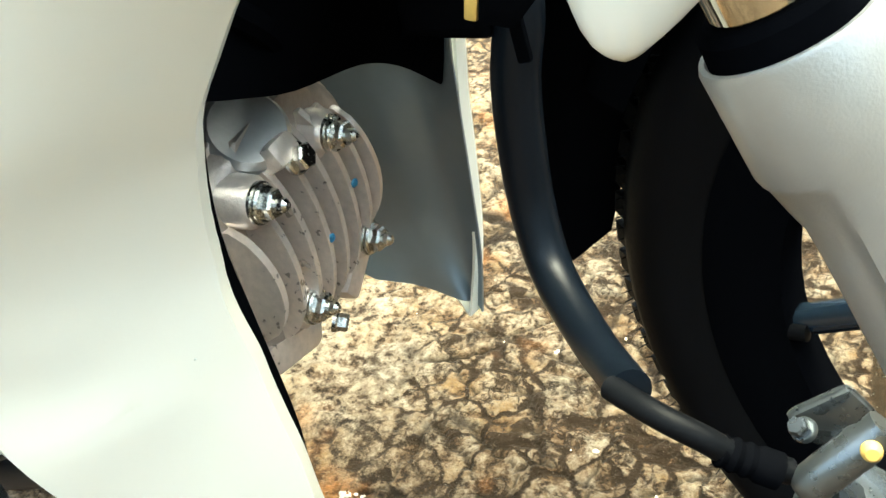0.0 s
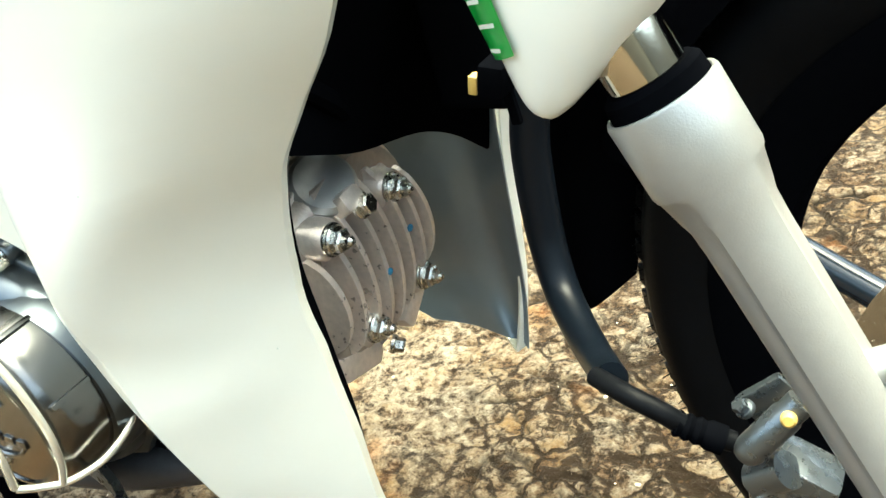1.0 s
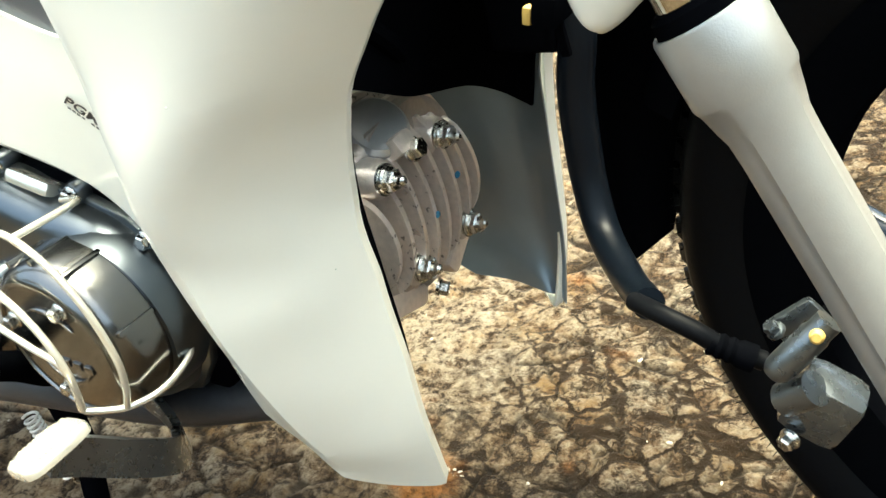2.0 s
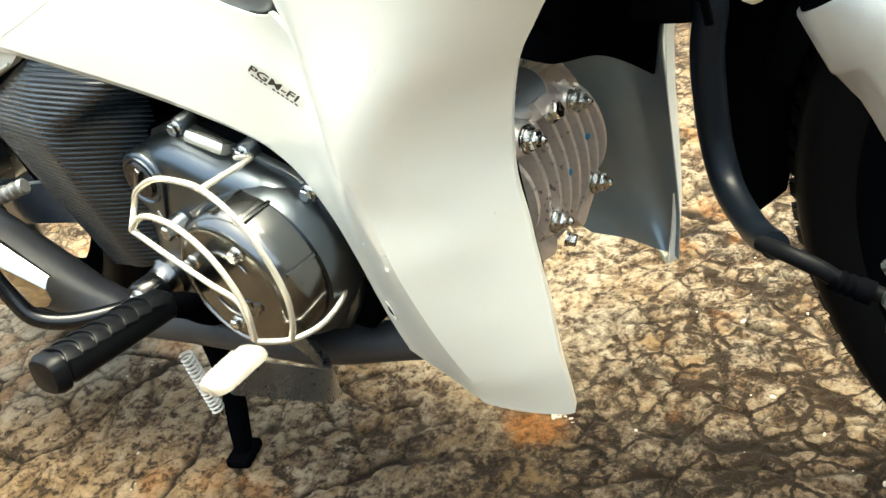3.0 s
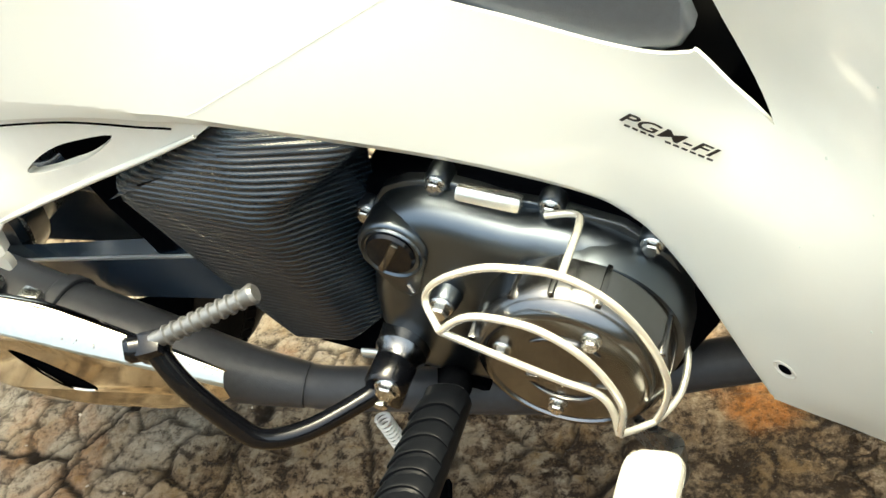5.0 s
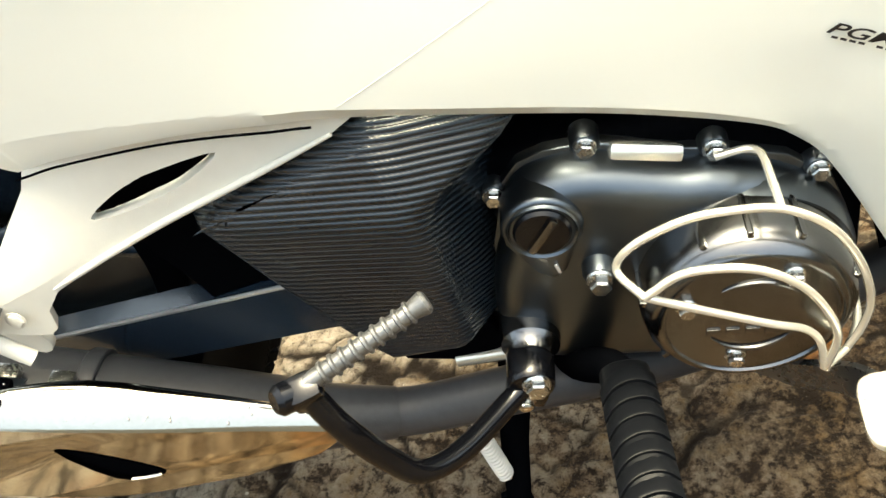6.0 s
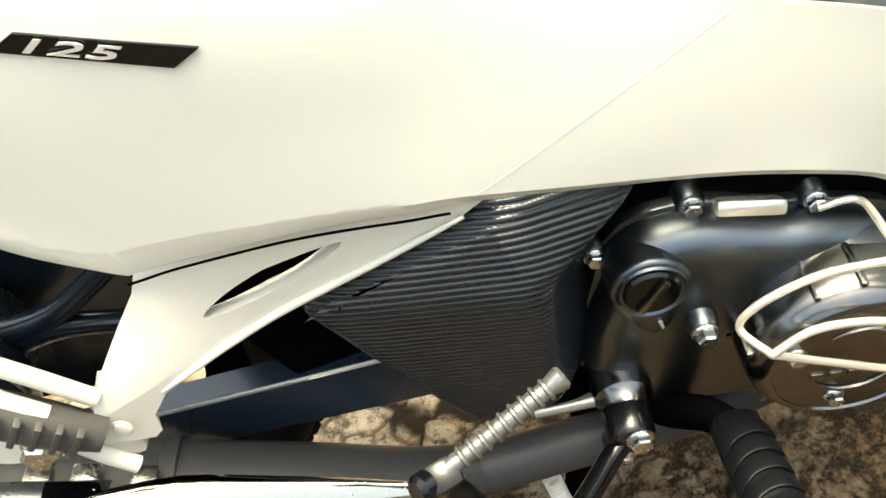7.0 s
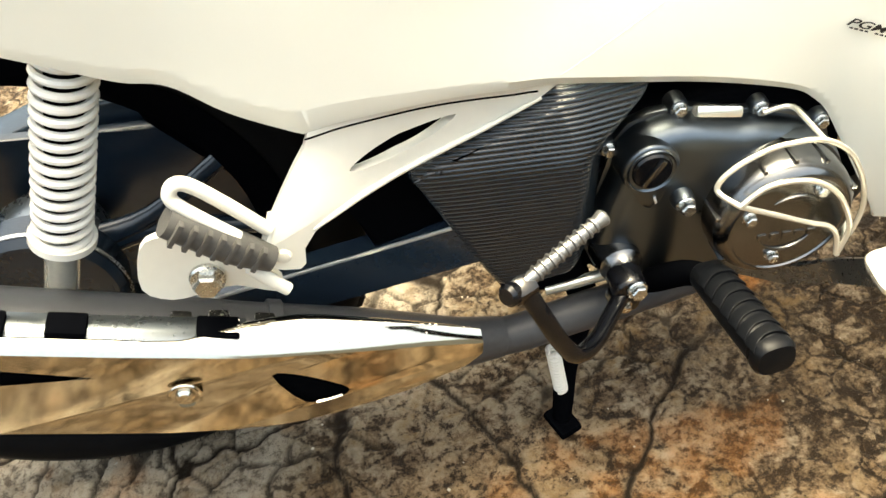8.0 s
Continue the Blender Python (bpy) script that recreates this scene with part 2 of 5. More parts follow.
def concrete():
    """Weathered concrete: dirt sits in the pits and cracks that the mesh itself has."""
    m = bpy.data.materials.new("cracked_stained_concrete")
    m.use_nodes = True
    n, l = m.node_tree.nodes, m.node_tree.links
    b = n["Principled BSDF"]
    at = n.new("ShaderNodeTexCoord")

    def tex(scale, detail=6, rough=0.6):
        t = n.new("ShaderNodeTexNoise")
        t.inputs["Scale"].default_value, t.inputs["Detail"].default_value, t.inputs["Roughness"].default_value = scale, detail, rough
        l.new(at.outputs["Object"], t.inputs["Vector"])
        return t.outputs["Fac"]

    def field(name):
        t = n.new("ShaderNodeAttribute")
        t.attribute_name = name
        return t.outputs["Fac"]

    def span(src, a, b_, lo=0.0, hi=1.0):
        r = n.new("ShaderNodeMapRange")
        for k, v in zip((1, 2, 3, 4), (a, b_, lo, hi)):
            r.inputs[k].default_value = v
        l.new(src, r.inputs[0])
        return r.outputs[0]

    def mix(fac, a, b_):
        x = n.new("ShaderNodeMix")
        x.data_type = "RGBA"
        l.new(fac, x.inputs[0])
        for k, v in ((6, a), (7, b_)):
            if isinstance(v, tuple):
                x.inputs[k].default_value = (*v, 1)
            else:
                l.new(v, x.inputs[k])
        return x.outputs[2]

    def calc(op, a, b_):
        x = n.new("ShaderNodeMath")
        x.operation = op
        for k, v in ((0, a), (1, b_)):
            if isinstance(v, (int, float)):
                x.inputs[k].default_value = v
            else:
                l.new(v, x.inputs[k])
        return x.outputs[0]

    sand, grit, moss, big, mid = tex(520, 4, 0.7), tex(120, 9, 0.78), tex(9, 6, 0.7), tex(2.3, 4, 0.6), tex(34, 8, 0.72)
    pit, crack, pale, stain, rust, soil, flake, damp = (field(k) for k in ("pit", "crack", "pale", "stain", "rust", "soil", "flake", "damp"))
    # flaked plates: uneven cell borders that fill with dirt in places
    warp = n.new("ShaderNodeTexNoise")
    warp.inputs["Scale"].default_value, warp.inputs["Detail"].default_value = 45, 5
    l.new(at.outputs["Object"], warp.inputs["Vector"])
    push = n.new("ShaderNodeVectorMath")
    push.operation = "MULTIPLY_ADD"
    push.inputs[1].default_value = (0.022, 0.022, 0)
    l.new(warp.outputs["Color"], push.inputs[0])
    l.new(at.outputs["Object"], push.inputs[2])
    edge, cell = n.new("ShaderNodeTexVoronoi"), n.new("ShaderNodeTexVoronoi")
    edge.feature = "DISTANCE_TO_EDGE"
    for v in (edge, cell):
        v.inputs["Scale"].default_value = 27
        l.new(push.outputs[0], v.inputs["Vector"])
    joint = calc("MULTIPLY", span(edge.outputs["Distance"], 0.085, 0.025), calc("MULTIPLY", flake, span(moss, 0.34, 0.50)))
    shade = n.new("ShaderNodeSeparateColor")
    l.new(cell.outputs["Color"], shade.inputs[0])
    both = calc("ADD", calc("MULTIPLY", mid, 0.6), calc("MULTIPLY", grit, 0.4))
    base = mix(span(grit, 0.32, 0.66), (0.105, 0.080, 0.050), (0.345, 0.305, 0.240))
    base = mix(span(shade.outputs[0], 0.2, 1.0, 0, 0.35), base, (0.20, 0.150, 0.092))
    base = mix(calc("MULTIPLY", span(big, 0.42, 0.62, 0, 0.7), span(grit, 0.4, 0.55, 0.2, 1)), base, (0.31, 0.272, 0.212))
    base = mix(calc("MULTIPLY", pale, span(grit, 0.3, 0.5, 0.45, 0.95)), base, (0.46, 0.40, 0.31))
    base = mix(calc("MULTIPLY", soil, span(mid, 0.62, 0.40, 0.25, 0.85)), base, (0.36, 0.235, 0.118))
    base = mix(calc("MULTIPLY", span(moss, 0.44, 0.62), span(mid, 0.40, 0.58, 0.1, 0.8)), base, (0.165, 0.092, 0.024))
    base = mix(calc("MULTIPLY", flake, span(mid, 0.35, 0.65, 0.50, 0.12)), base, (0.110, 0.090, 0.064))
    # small flakes between the plates, brown halos along the joints
    small = n.new("ShaderNodeTexVoronoi")
    small.feature = "DISTANCE_TO_EDGE"
    small.inputs["Scale"].default_value = 74
    l.new(push.outputs[0], small.inputs["Vector"])
    chip = calc("MULTIPLY", calc("MULTIPLY", span(small.outputs["Distance"], 0.10, 0.03), flake), span(mid, 0.58, 0.44, 0.0, 0.85))
    base = mix(calc("MULTIPLY", calc("MULTIPLY", span(edge.outputs["Distance"], 0.34, 0.06, 0, 0.5), flake), span(grit, 0.58, 0.42, 0.3, 1.0)), base, (0.115, 0.064, 0.024))
    # soft brown dirt, then dark pits and filled joints
    brown = span(calc("ADD", calc("MULTIPLY", pit, 0.50), calc("MULTIPLY", calc("SUBTRACT", 0.53, both), 4.0)), 0.14, 0.58)
    base = mix(calc("MULTIPLY", brown, calc("MULTIPLY", span(pale, 0, 1, 0.80, 0.35), span(soil, 0, 1, 1.0, 0.7))), base, (0.070, 0.037, 0.014))
    dirt = span(calc("ADD", calc("ADD", calc("MULTIPLY", pit, 0.25), calc("MULTIPLY", joint, 0.85)), calc("MULTIPLY", calc("SUBTRACT", 0.505, calc("ADD", calc("MULTIPLY", mid, 0.35), calc("MULTIPLY", grit, 0.65))), 6.0)), 0.27, 0.58)
    base = mix(calc("MULTIPLY", dirt, span(pale, 0, 1, 0.95, 0.5)), base, (0.013, 0.0065, 0.0022))
    base = mix(calc("MULTIPLY", stain, span(calc("ADD", calc("MULTIPLY", mid, 0.5), calc("MULTIPLY", grit, 0.5)), 0.56, 0.44, 0.05, 0.92)), base, (0.012, 0.010, 0.0075))
    base = mix(calc("MAXIMUM", chip, calc("MULTIPLY", joint, 0.9)), base, (0.018, 0.010, 0.004))
    # damp dirt beside the bike, with the bike's shade put into the same colour
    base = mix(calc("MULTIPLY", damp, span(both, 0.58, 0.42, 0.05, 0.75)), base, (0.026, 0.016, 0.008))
    base = mix(calc("MULTIPLY", rust, span(grit, 0.4, 0.6, 0.3, 0.95)), base, (0.31, 0.122, 0.027))
    base = mix(span(sand, 0.62, 0.74, 0, 0.5), base, (0.42, 0.37, 0.29))
    base = mix(span(sand, 0.43, 0.29, 0, 0.75), base, (0.03, 0.02, 0.012))
    base = mix(crack, base, (0.014, 0.009, 0.005))
    b.inputs["Specular IOR Level"].default_value = 0.12
    l.new(base, b.inputs["Base Color"])
    l.new(span(calc("MAXIMUM", stain, dirt), 0, 1, 0.85, 0.62), b.inputs["Roughness"])
    bu = n.new("ShaderNodeBump")
    bu.inputs["Strength"].default_value, bu.inputs["Distance"].default_value = 1.0, 0.006
    l.new(calc("SUBTRACT", calc("ADD", grit, calc("MULTIPLY", sand, 0.6)), calc("MULTIPLY", calc("MAXIMUM", chip, joint), 0.35)), bu.inputs["Height"])
    l.new(bu.outputs[0], b.inputs["Normal"])
    return m


def value_noise(x, y, size, seed):
    """Smooth lattice noise from 0 to 1 on arrays."""
    g = np.random.RandomState(seed).rand(64, 64)
    u, w = x / size, y / size
    i, j = np.floor(u).astype(int), np.floor(w).astype(int)
    f, h = u - i, w - j
    f, h = f * f * (3 - 2 * f), h * h * (3 - 2 * h)
    i0, i1, j0, j1 = i % 64, (i + 1) % 64, j % 64, (j + 1) % 64
    return (g[i0, j0] * (1 - f) + g[i1, j0] * f) * (1 - h) + (g[i0, j1] * (1 - f) + g[i1, j1] * f) * h


def fractal(x, y, size, seed, octaves=4):
    total, weight, out = 0.0, 1.0, 0
    for k in range(octaves):
        out = out + weight * value_noise(x, y, size / 2**k, seed + k)
        total, weight = total + weight, weight * 0.55
    return out / total


def cells(x, y, size, seed):
    """Distance to the nearest border between scattered cells, in cell sizes."""
    u, w = x / size, y / size
    i, j = np.floor(u).astype(int), np.floor(w).astype(int)
    g = np.random.RandomState(seed).rand(64, 64, 2)
    best = np.full(x.shape, 9.0)
    second = best.copy()
    for a in range(-1, 2):
        for c in range(-1, 2):
            p = g[(i + a) % 64, (j + c) % 64]
            d = np.hypot(i + a + p[..., 0] - u, j + c + p[..., 1] - w)
            second = np.minimum(second, np.maximum(best, d))
            best = np.minimum(best, d)
    return second - best


def smooth(a, b, v):
    t = np.clip((v - a) / (b - a), 0, 1)
    return t * t * (3 - 2 * t)


fine_x, fine_y = np.arange(-0.86, 0.90, 0.0033), np.arange(-0.42, 0.80, 0.0033)
gx = np.concatenate([[-400, -60, -12, -4, -2, -1.3], fine_x, [1.3, 2, 4, 12, 60, 400]])
gy = np.concatenate([[-400, -60, -12, -4, -2, -1.0], fine_y, [1.1, 2, 4, 12, 60, 400]])
X, Y = np.meshgrid(gx, gy)
near = smooth(0.10, 0.0, np.maximum(np.maximum(-0.86 - X, X - 0.90), np.maximum(-0.42 - Y, Y - 0.80)))
wx = X + 0.05 * (fractal(X, Y, 0.09, 11) - 0.5) + 0.010 * (fractal(X, Y, 0.02, 12) - 0.5)
wy = Y + 0.05 * (fractal(X, Y, 0.09, 21) - 0.5) + 0.010 * (fractal(X, Y, 0.02, 22) - 0.5)
PALE = smooth(0.02, 0.16, -0.25 - X + 0.5 * (Y - 0.08) + 0.35 * (fractal(X, Y, 0.16, 31) - 0.5)) + smooth(0.1, -0.02, np.hypot(X + 0.29, (Y - 0.10) * 0.8) - 0.06)
PALE = np.clip(PALE, 0, 1)
major = smooth(0.045, 0.010, cells(wx, wy, 0.21, 5)) * smooth(0.28, 0.40, fractal(X, Y, 0.25, 41))
minor = smooth(0.09, 0.02, cells(wx, wy, 0.062, 6)) * smooth(0.45, 0.57, fractal(X, Y, 0.12, 51) + 0.20 * PALE)
CRACK = np.clip(major + 0.8 * minor, 0, 1) * near
body = 0.35 * fractal(X, Y, 0.030, 61, 3) + 0.65 * fractal(X * 0.8, Y * 1.2, 0.0125, 66, 2)
PIT = smooth(0.54, 0.30, body + 0.30 * (fractal(X, Y, 0.13, 71) - 0.5) + 0.12 * PALE - 0.05 * smooth(0.30, -0.1, Y))
STAIN = smooth(0.48, 0.64, fractal(X, Y, 0.06, 81, 5) + 0.22 * smooth(0.36, 0.04, np.hypot((X - 0.20) * 0.8, (Y + 0.04) * 1.5)) - 0.07) * (1 - PALE)
SOIL = smooth(0.13, -0.04, Y + 0.10 * (fractal(X, Y, 0.10, 85) - 0.5) - 0.10 * smooth(0.30, 0.0, X)) * smooth(0.50, 0.34, X) * (1 - 0.85 * PALE)
RUST = smooth(0.040, 0.008, np.hypot(X - 0.150, Y - 0.035) + 0.05 * (fractal(X, Y, 0.03, 91) - 0.5))
RUST = np.clip(RUST + 0.4 * smooth(0.62, 0.72, fractal(X, Y, 0.09, 95)), 0, 1)
Z = near * (0.0045 * (fractal(X, Y, 0.14, 101, 3) - 0.5) + 0.0045 * (body - 0.5) - 0.0022 * PIT - 0.0045 * CRACK - 0.0005)
ny, nx = X.shape
index = np.arange(nx * ny).reshape(ny, nx)
quads = np.stack([index[:-1, :-1], index[:-1, 1:], index[1:, 1:], index[1:, :-1]], -1).reshape(-1, 4)
me = bpy.data.meshes.new("ground")
me.vertices.add(nx * ny)
me.vertices.foreach_set("co", np.stack([X, Y, Z], -1).astype(np.float32).ravel())
me.loops.add(quads.size)
me.loops.foreach_set("vertex_index", quads.ravel().astype(np.int32))
me.polygons.add(len(quads))
me.polygons.foreach_set("loop_start", np.arange(0, quads.size, 4, dtype=np.int32))
me.update(calc_edges=True)
fade = smooth(0.0, -0.12, np.maximum(np.maximum(-0.86 - X, X - 0.90), np.maximum(-0.42 - Y, Y - 0.80)))  # plain beyond the worn patch
PIT, CRACK, PALE, STAIN, RUST, SOIL = 0.3 + (PIT - 0.3) * fade, CRACK * fade, PALE * fade, STAIN * fade, RUST * fade, SOIL * fade
PIT = np.clip(PIT + 0.45 * (1 + (smooth(0.22, 0.36, X) - 1) * fade) * fractal(X, Y, 0.07, 131, 3), 0, 1)
# unseen near ground darkened, added so the engine cover's reflections stay dark
STAIN = np.maximum(STAIN, 0.30 * (1 - fade) * smooth(-0.15, -0.40, Y) * smooth(-5.0, -2.0, Y))
STAIN = STAIN * (1 - 0.75 * smooth(0.10, -0.05, X)) + 0.35 * smooth(0.5, 0.62, fractal(X, Y, 0.10, 151, 4)) * smooth(0.02, 0.15, X) * smooth(0.12, -0.02, Y)
STAIN = np.clip(STAIN, 0, 1)
under = 1 - 0.85 * smooth(0.14, 0.0, X) * smooth(-0.17, -0.06, Y)
SOIL, STAIN = SOIL * under, STAIN * under
FLAKE = 0.35 + 0.65 * smooth(0.10, 0.28, X + 0.10 * (fractal(X, Y, 0.12, 161) - 0.5))
FLAKE = 0.8 + (FLAKE - 0.8) * fade
# mask of the near side: dark damp dirt together with painted shade
DAMP_SHADE = fade * smooth(-0.06, 0.10, X) * smooth(0.22, 0.04, Y + 0.30 * (fractal(X, Y, 0.13, 171) - 0.5) + 0.25 * smooth(0.25, 0.5, X)) * smooth(0.34, 0.56, fractal(X, Y, 0.08, 181, 4) + 0.1)
for name, values in (("flake", FLAKE), ("damp", DAMP_SHADE), ("pit", PIT), ("crack", CRACK), ("pale", PALE), ("stain", STAIN), ("rust", RUST), ("soil", SOIL)):
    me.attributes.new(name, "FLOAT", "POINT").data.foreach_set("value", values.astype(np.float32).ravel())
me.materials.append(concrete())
me.shade_smooth()
ground_top = BVHTree.FromPolygons([tuple(c) for c in np.stack([X, Y, Z], -1).reshape(-1, 3)], quads.tolist())
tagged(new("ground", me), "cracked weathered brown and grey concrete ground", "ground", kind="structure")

# loose chips and grit
rnd = random.Random(21)
bm = bmesh.new()
for k in range(130):
    x, y = rnd.uniform(-0.7, 0.6), rnd.uniform(-0.3, 0.6)
    hit = ground_top.ray_cast(Vector((x, y, 0.1)), Vector((0, 0, -1)))[0]
    if not hit:
        continue
    r = rnd.choice((0.0008, 0.001, 0.001, 0.0014, 0.002))
    m = Matrix.Translation(hit + Vector((0, 0, r * 0.3))) @ pose(0, 0, 0, rnd.uniform(-25, 25), rnd.uniform(-25, 25), rnd.uniform(0, 360)) @ Matrix.Diagonal((r * rnd.uniform(0.8, 1.9), r, r * 0.55, 1))
    bmesh.ops.create_icosphere(bm, subdivisions=1, radius=1, matrix=m)
for k in range(14):  # crumbled pale chip beside the rust spot
    x, y = 0.172 + rnd.uniform(-0.014, 0.014), 0.052 + rnd.uniform(-0.004, 0.004)
    bmesh.ops.create_icosphere(bm, subdivisions=1, radius=1, matrix=pose(x, y, -0.0012, rnd.uniform(-20, 20), 0, rnd.uniform(0, 360)) @ Matrix.Diagonal((rnd.uniform(0.0015, 0.005), rnd.uniform(0.001, 0.003), 0.001, 1)))
me = bpy.data.meshes.new("loose_grit")
bm.to_mesh(me)
bm.free()
me.materials.append(material("pale_stone_chips", (0.42, 0.37, 0.29), 0.8, 0, 0, 0.3, 300, 0.5, 900))
tagged(new("loose_grit", me), "pale stone chips and grit scattered on the concrete", "grit", kind="stuff")

# plain dark walls, out of view, added to block light near the horizon
BLOCKER = material("dark_grey_blocker", (0.085, 0.088, 0.078), 0.85, 0, 0, 0.25, 3, 0.3, 40)
for name, x0, x1, y0, y1 in (("wall_north", -7.0, 7.0, 6.0, 6.2), ("wall_south", -7.0, 7.0, -6.2, -6.0), ("wall_east", 7.0, 7.2, -6.2, 6.2), ("wall_west", -7.2, -7.0, -6.2, 6.2)):
    bm = block(((x0 + x1) / 2, (y0 + y1) / 2, 1.25), (x1 - x0, y1 - y0, 2.56), bevel=0.02)
    ob = part(name, bm, BLOCKER)
    ob.parent = None
    tagged(ob, "plain dark wall, unseen, added to block light near the horizon", "wall", kind="structure")

# ---- white bodywork: one flowing skin from the tail to the leg shield ----
FLANK = [  # flank, shoulder and top of the side cover
    (-0.56, -0.118, 0.64), (-0.56, -0.122, 0.67), (-0.56, -0.116, 0.72), (-0.56, -0.080, 0.77),
    (-0.44, -0.136, 0.57), (-0.44, -0.140, 0.61), (-0.44, -0.135, 0.68), (-0.44, -0.090, 0.74),
    (-0.36, -0.142, 0.53), (-0.36, -0.147, 0.58), (-0.36, -0.140, 0.66), (-0.36, -0.095, 0.73),
    (-0.276, -0.153, 0.475), (-0.276, -0.154, 0.54), (-0.276, -0.146, 0.63), (-0.276, -0.100, 0.72),
    (-0.19, -0.152, 0.47), (-0.19, -0.151, 0.53), (-0.19, -0.143, 0.61), (-0.19, -0.100, 0.70),
    (-0.12, -0.149, 0.457), (-0.12, -0.145, 0.51), (-0.12, -0.138, 0.58), (-0.12, -0.100, 0.65),
    (0.0, -0.123, 0.411), (0.0, -0.123, 0.455), (0.0, -0.119, 0.50), (0.0, -0.110, 0.545),
    (0.055, -0.113, 0.388), (0.06, -0.112, 0.42), (0.065, -0.110, 0.455), (0.066, -0.107, 0.493),
    (0.093, -0.107, 0.372), (0.105, -0.108, 0.40), (0.12, -0.109, 0.43), (0.13, -0.107, 0.464)]
SHIELD_REAR = [  # rear face of the leg shield, from the arch to the crease
    (0.110, -0.104, 0.359), (0.134, -0.109, 0.385), (0.165, -0.114, 0.408), (0.188, -0.117, 0.432),
    (0.133, -0.102, 0.326), (0.168, -0.119, 0.352), (0.180, -0.128, 0.371), (0.205, -0.142, 0.402),
    (0.138, -0.1015, 0.313), (0.198, -0.139, 0.331), (0.270, -0.181, 0.332), (0.156, -0.1065, 0.277), (0.208, -0.138, 0.286), (0.270, -0.171, 0.295),
    (0.174, -0.1125, 0.239), (0.218, -0.132, 0.238), (0.269, -0.155, 0.250), (0.182, -0.113, 0.220), (0.224, -0.124, 0.214), (0.264, -0.142, 0.220),
    (0.269, -0.187, 0.358), (0.267, -0.191, 0.385), (0.260, -0.192, 0.412), (0.222, -0.150, 0.436), (0.262, -0.192, 0.448), (0.318, -0.189, 0.461),
    (0.189, -0.1205, 0.452), (0.174, -0.1205, 0.482), (0.20, -0.142, 0.488), (0.26, -0.189, 0.492), (0.335, -0.187, 0.497), (0.19, -0.150, 0.562), (0.26, -0.190, 0.565), (0.35, -0.188, 0.567)]
SHIELD_FRONT = [  # front face, from the crease to the front edge
    (0.264, -0.142, 0.220), (0.284, -0.125, 0.204), (0.3055, -0.106, 0.190), (0.269, -0.155, 0.250), (0.290, -0.138, 0.238), (0.311, -0.116, 0.235),
    (0.270, -0.171, 0.295), (0.292, -0.151, 0.293), (0.314, -0.120, 0.290), (0.269, -0.187, 0.358), (0.293, -0.165, 0.350), (0.315, -0.123, 0.345),
    (0.267, -0.192, 0.388), (0.294, -0.173, 0.391), (0.3185, -0.127, 0.390), (0.300, -0.184, 0.430), (0.3345, -0.133, 0.434),
    (0.318, -0.189, 0.461), (0.356, -0.137, 0.465), (0.335, -0.188, 0.497), (0.385, -0.143, 0.501), (0.35, -0.190, 0.567), (0.42, -0.150, 0.565)]


def thin_plate(points, soft=2.5e-4):
    """A smooth field of y over x and z through the points."""
    p = np.array(points)
    u = p[:, [0, 2]]

    def kernel(a, b):
        r2 = ((a[:, None] - b[None]) ** 2).sum(-1)
        return 0.5 * r2 * np.log(r2 + 1e-12)

    n = len(u)
    flat = np.hstack([np.ones((n, 1)), u])
    system = np.block([[kernel(u, u) + soft * np.eye(n), flat], [flat.T, np.zeros((3, 3))]])
    w = np.linalg.solve(system, np.concatenate([p[:, 1], np.zeros(3)]))
    return lambda q: kernel(q, u) @ w[:n] + w[n] + q @ w[n + 1:]


REAR_FIELD, FRONT_FIELD = thin_plate(FLANK + SHIELD_REAR), thin_plate(SHIELD_FRONT)


def flank_depth(q):
    """y of the outer skin at rows of (x, z): two faces that meet in a crease, which softens upwards."""
    a, b = REAR_FIELD(q), FRONT_FIELD(q)
    b = np.where(q[:, 0] < 0.18, -1.0, b)
    k = 0.0018 + 0.016 * np.clip((q[:, 1] - 0.36) / 0.10, 0, 1)
    h = np.clip(0.5 + 0.5 * (a - b) / k, 0, 1)
    return b * (1 - h) + a * h + k * h * (1 - h)


def path_of(points, steps=6):
    return [tuple(q) for q in spline(points, steps)]


# lower edge from the tail over the engine arch to the shield's rear corner
EDGE = path_of([(-0.56, 0.612), (-0.44, 0.557), (-0.403, 0.538), (-0.372, 0.522), (-0.345, 0.514), (-0.317, 0.4895), (-0.280, 0.4655)]) + \
    path_of([(-0.2745, 0.4625), (-0.268, 0.4635), (-0.250, 0.4662), (-0.222, 0.467), (-0.194, 0.4665), (-0.166, 0.464), (-0.139, 0.460), (-0.112, 0.455), (-0.058, 0.435), (0.0, 0.412), (0.055, 0.3885), (0.093, 0.371), (0.109, 0.358), (0.122, 0.343), (0.138, 0.3135), (0.156, 0.277), (0.174, 0.239), (0.181, 0.221)], 5)
FOOT = path_of([(0.183, 0.2175), (0.224, 0.2145), (0.252, 0.2155)], 3) + path_of([(0.262, 0.2195), (0.271, 0.2095), (0.284, 0.199), (0.300, 0.1905), (0.3055, 0.1905)], 3)
FRONT = path_of([(0.3065, 0.194), (0.3115, 0.235), (0.3145, 0.29), (0.3155, 0.345), (0.319, 0.39), (0.3345, 0.434), (0.356, 0.465), (0.385, 0.501), (0.42, 0.565)], 5)
